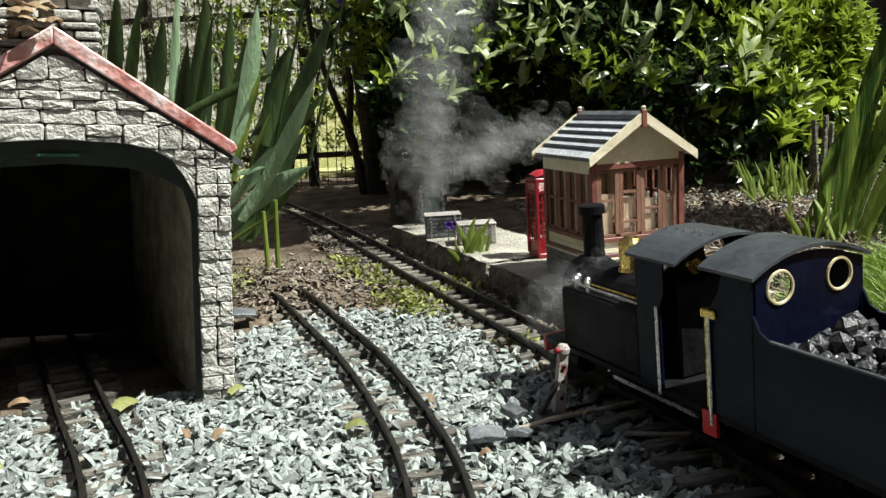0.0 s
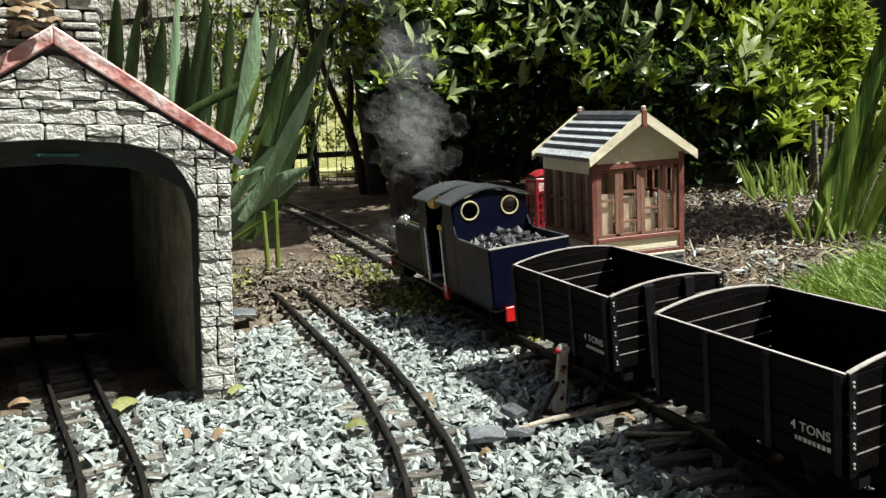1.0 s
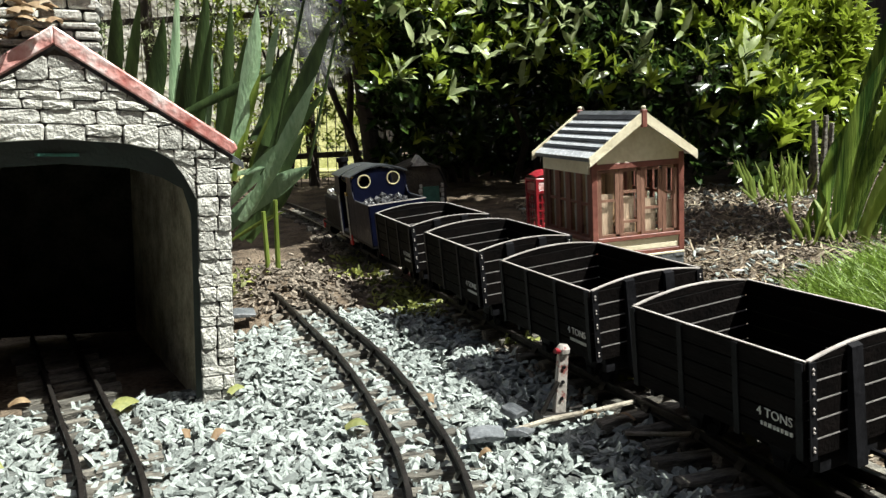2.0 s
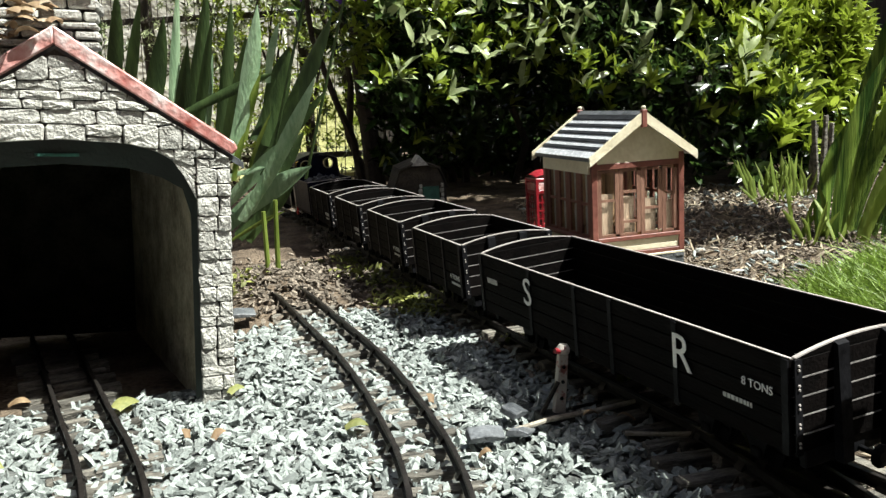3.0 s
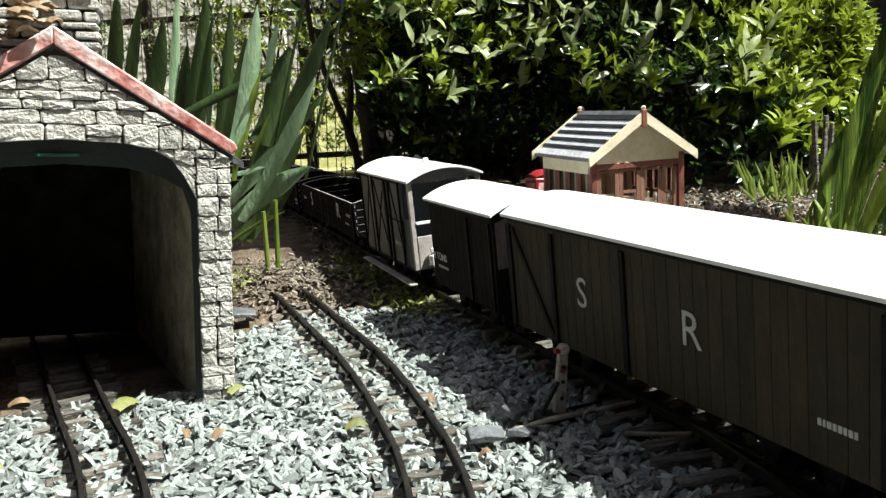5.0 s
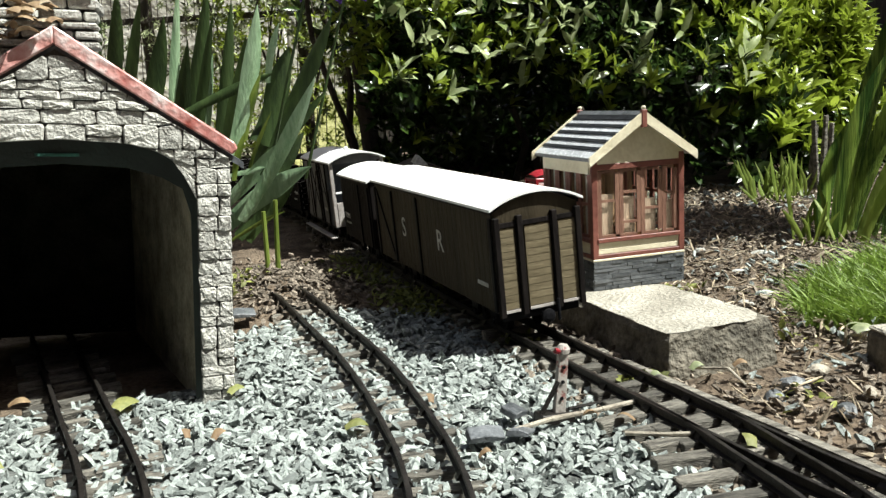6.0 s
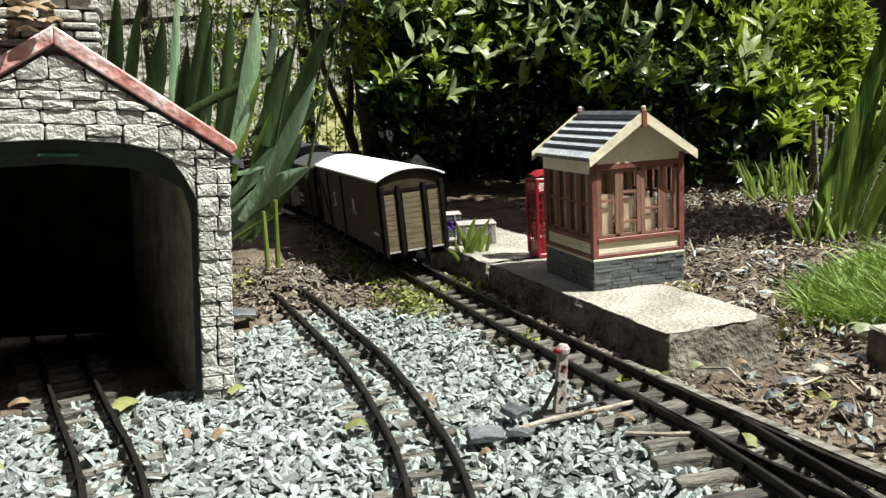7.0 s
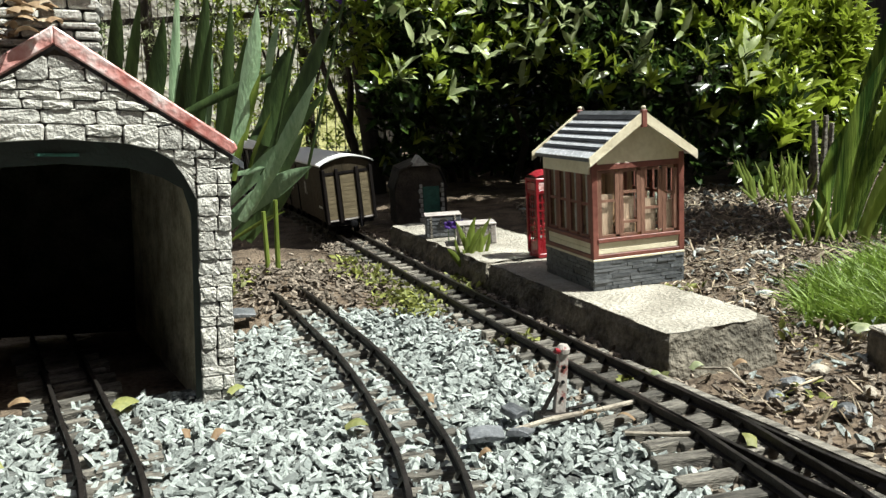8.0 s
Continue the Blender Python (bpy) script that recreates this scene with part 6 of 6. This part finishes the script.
    b = thing("concrete_block", "rough concrete block at the edge of the bed", "block", pose(0.462, 0.858, -0.020, 0, 0, 8))
    part("block_body", box(0, 0.10, 0, 0.035, 0, 0.046, 0.003), "moss", b)
    part("block_top", box(0.001, 0.099, 0.001, 0.034, 0.0462, 0.051, 0.002), "concrete", b, "pale flat top")
    e = thing("timber_edging", "pale weathered timber edging along the track", "edging")
    part("plank", sweep([(0.195, 0.905, 0), (0.235, 0.81, 0), (0.285, 0.700, 0), (0.335, 0.585, 0), (0.39, 0.46, 0), (0.47, 0.28, 0)], [(-0.006, -0.014), (0.006, -0.014), (0.0052, 0.002), (-0.0055, 0.0015)]), "sleeper", e)


small_things()


# ---- loose stones, soil and leaves ----
def chips(name, count, inside, size, material, label, category, seed, lift=0.0, thin=False):
    rr = random.Random(seed)
    v, f = [], []
    for _ in range(count):
        x, y = inside(rr)
        s = size * rr.uniform(0.55, 1.45)
        a, b, h = s * 1.1, s * rr.uniform(0.30, 0.64), s * rr.uniform(0.09, 0.24)
        if thin:
            a, b, h = s * 1.5, s * rr.uniform(0.08, 0.3), s * 0.06
        m = Euler((rr.gauss(0, 0.5), rr.gauss(0, 0.5), rr.uniform(0, 6.3))).to_matrix()
        n = rr.choice((4, 5, 6))
        k = len(v)
        z = hill(x, y) - 0.009 + lift + rr.uniform(0.0, 0.008)
        ang = [2 * math.pi * (i + rr.uniform(-0.3, 0.3)) / n for i in range(n)]
        rad = [rr.uniform(0.75, 1.15) for _ in range(n)]
        for top in (0, 1):
            q = 0.8 if top else 1.0
            for t, r in zip(ang, rad):
                v.append(Vector((x, y, z)) + m @ Vector((a * 0.5 * r * q * math.cos(t), b * 0.5 * r * q * math.sin(t), h * (0.5 if top else -0.5) * rr.uniform(0.8, 1.2))))
        f.append(tuple(range(k + n, k + 2 * n)))
        for i in range(n):
            j = (i + 1) % n
            f.append((k + i, k + j, k + n + j, k + n + i))
    me = bpy.data.meshes.new(name)
    me.from_pydata([tuple(p) for p in v], [], f)
    me.materials.append(M[material])
    return tagged(new(name, me), label, category, kind="stuff")


def off_main(x, y):
    return x - (0.4967 - 0.372 * y)


def near_rail(x, y, gap=0.0075):
    """True on top of a rail of any track."""
    for pts in (main_pts, siding_pts, shed_pts, loop_pts):
        best = min(pts[::2], key=lambda p: (p.x - x) ** 2 + (p.y - y) ** 2)
        d = math.hypot(best.x - x, best.y - y)
        if abs(d - GAUGE / 2) < gap:
            return True
    return False


def in_ballast(r):
    while True:
        x, y = r.uniform(-0.75, 0.24), 0.36 + 0.96 * r.random() ** 1.15
        lim = 1.235 + 0.035 * noise.noise((x * 9, 2, 0)) - max(0, -0.14 - x) * 0.55
        if y < lim and off_main(x, y) < -0.045 + 0.03 * noise.noise((y * 12, 7, 0)) and not near_rail(x, y):
            # outside the shed, or just inside its doorway
            u = (x + 0.265) * 0.956 + (y - 0.863) * 0.292
            v = -(x + 0.265) * 0.292 + (y - 0.863) * 0.956
            if not (u < 0.045 and v > (0.05 if u < 0.0 else -0.004)):
                return x, y


def in_main(r):
    while True:
        x, y = r.uniform(-0.3, 0.5), r.uniform(0.4, 2.0)
        if -0.085 < off_main(x, y) < 0.06 and not near_rail(x, y):
            return x, y


def in_bed(r):
    while True:
        x, y = r.uniform(0.2, 1.3), r.uniform(0.45, 2.3)
        if off_main(x, y) > 0.075 and not (x - 0.239 > -(y - 0.882) * 0.375 and x < 0.385 - (y - 0.88) * 0.375 and 0.87 < y < 1.95):
            return x, y


def in_mound(r):
    while True:
        x, y = r.gauss(-0.28, 0.13), r.gauss(1.42, 0.12)
        if y > 1.2 and off_main(x, y) < -0.07:
            return x, y


def moss():
    v, f = [], []
    rr = random.Random(51)
    for cx, cy, n, r in ((-0.055, 1.30, 230, 0.030), (-0.03, 1.22, 150, 0.022), (0.035, 1.42, 60, 0.016), (-0.19, 1.62, 60, 0.02), (0.085, 1.02, 40, 0.012), (-0.10, 1.42, 90, 0.03), (0.02, 1.33, 60, 0.015), (-0.16, 1.5, 60, 0.03), (0.20, 0.855, 25, 0.01), (-0.34, 1.36, 60, 0.03), (0.36, 1.24, 24, 0.02), (0.40, 1.0, 22, 0.03), (0.33, 0.78, 14, 0.025)):
        for _ in range(n):
            x, y = rr.gauss(cx, r), rr.gauss(cy, r)
            way = Vector((rr.gauss(0, 1), rr.gauss(-0.3, 1), rr.uniform(0.2, 1.2))).normalized()
            add_leaf(v, f, Vector((x, y, hill(x, y) + 0.002)), way, Vector((rr.gauss(0, 0.5), rr.gauss(0, 0.5), 1)), rr.uniform(0.008, 0.018), rr.uniform(0.002, 0.0045), 0.002)
    tagged(leaf_mesh("moss", v, f, "lime"), "yellow green moss and seedlings beside the sleepers", "moss", kind="stuff")


moss()
tagged(part("ballast_bed", raw([(-0.9, 0.2, -0.0115), (0.32, 0.2, -0.0115), (0.24, 0.6, -0.0115), (0.02, 1.17, -0.0115), (-0.22, 1.16, -0.0115), (-0.27, 0.94, -0.0115), (-0.9, 0.72, -0.0115)], [(0, 1, 2, 3, 4, 5, 6)]), "chip_bed"), "packed grey fines under the slate chippings", "ground", kind="structure")
chips("slate_chippings", 14500, in_ballast, 0.0150, "chip", "pale grey green slate chippings as ballast", "ballast", 31, 0.004)
chips("track_ballast", 4500, in_main, 0.0125, "clod", "dark dirty stones between the sleepers", "ballast", 32, 0.002)
chips("bed_rubble", 9500, in_bed, 0.0135, "clod", "brown clods and bark on the flower bed", "soil", 33, 0.002)
chips("bed_slates", 1100, in_bed, 0.017, "chip", "scattered pale stones on the flower bed", "stones", 34, 0.004)
chips("dry_litter", 3200, in_bed, 0.017, "litter", "dry stalks and bark flakes on the flower bed", "litter", 36, 0.006, thin=True)
chips("mound_rubble", 1700, in_mound, 0.014, "clod", "crumbly brown soil heap behind the siding", "soil", 35, 0.002)


# ---- steam ----
def steam_matter():
    m = bpy.data.materials.new("steam")
    m.use_nodes = True
    nt = m.node_tree
    n, link = nt.nodes, nt.links.new
    n.remove(n["Principled BSDF"])
    d, tl, tp = n.new("ShaderNodeBsdfDiffuse"), n.new("ShaderNodeBsdfTranslucent"), n.new("ShaderNodeBsdfTransparent")
    d.inputs[0].default_value = tl.inputs[0].default_value = (0.8, 0.81, 0.82, 1)
    a, b = n.new("ShaderNodeMixShader"), n.new("ShaderNodeMixShader")
    link(d.outputs[0], a.inputs[1])
    link(tl.outputs[0], a.inputs[2])
    link(tp.outputs[0], b.inputs[1])
    link(a.outputs[0], b.inputs[2])
    b.inputs[0].default_value = 0.0105
    link(b.outputs[0], n["Material Output"].inputs[0])
    return m


M["steam"] = steam_matter()


def steam():
    """Thin puffs, each a loose swarm of fine droplets' wisps that drifts and rises as one."""
    rr = random.Random(17)
    def puff(radius, n, stretch):
        bm = bmesh.new()
        for _ in range(n):
            c = Vector((rr.gauss(0, 1) * stretch[0], rr.gauss(0, 1) * stretch[1], rr.gauss(0, 1) * stretch[2])) * radius * 0.5
            r = radius * rr.uniform(0.15, 0.5)
            q = bmesh.ops.create_icosphere(bm, subdivisions=2, radius=r, matrix=Matrix.Translation(c))
            for v in q["verts"]:
                v.co += Vector(noise.noise_vector(v.co * (2.2 / r))) * r * 0.6
        t = thing("steam_puff", "thin drifting puff of pale grey steam", "steam", group="steam puffs")
        part("wisp", bm, "steam", t, smooth=True)["kind"] = "stuff"
        return t
    # start, drift and size: first the cloud hanging ahead of the engine, then puffs from the chimney
    for x, y, z, dx, dz, rad, st in ((-0.03, 1.72, 0.12, -0.34, 0.42, 0.055, (0.7, 0.7, 1.3)), (-0.02, 1.72, 0.23, -0.32, 0.48, 0.07, (0.8, 0.8, 1.2)), (0.0, 1.75, 0.34, -0.30, 0.50, 0.08, (0.9, 0.9, 1.1)), (0.03, 1.75, 0.47, -0.28, 0.50, 0.08, (0.8, 1, 1)), (0.06, 1.6, 0.185, -0.40, 0.36, 0.045, (1.3, 0.7, 0.7)), (0.12, 1.5, 0.215, -0.42, 0.34, 0.042, (1.3, 0.7, 0.8)), (0.17, 1.42, 0.24, -0.44, 0.30, 0.032, (1.3, 0.7, 0.8))):
        p = puff(rad * 1.05, 80, st)
        PUFFS.append((p, [(k / 10, pose(x + dx * k / 10, y + 0.15 * k / 10, z + dz * k / 10 + 0.05 * (k / 10) ** 2, 0, 0, 4 * k / 10)) for k in range(81)]))
    for born, up in ((0.15, 0.30), (0.4, 0.26), (0.65, 0.24), (0.85, 0.22), (1.05, 0.24), (1.3, 0.26)):
        p = puff(0.040, 75, (1.2, 0.8, 1.15))
        rows = []
        for k in range(81):
            t = k / 10
            s = 0.604 + run(min(t, born)) + 0.18
            c = on_line(s)
            e = max(0.0, t - born)
            rows.append((t, pose(c.x - 0.20 * e - 0.012, c.y + 0.42 * min(e, 0.5) + 0.05 * e, (0.075 if e == 0 else 0.19 + up * e + 0.05 * e * e), 0, 0, 10 * e)))
        PUFFS.append((p, rows))


steam()

shed_stones()
sleepers(main_track, main_pts, long=0.086)
sleepers(loop_track, loop_pts, shift=-0.026)
sleepers(siding_track, siding_pts, drop=-0.0065)
sleepers(shed_track, shed_pts, drop=-0.0065)
motions()
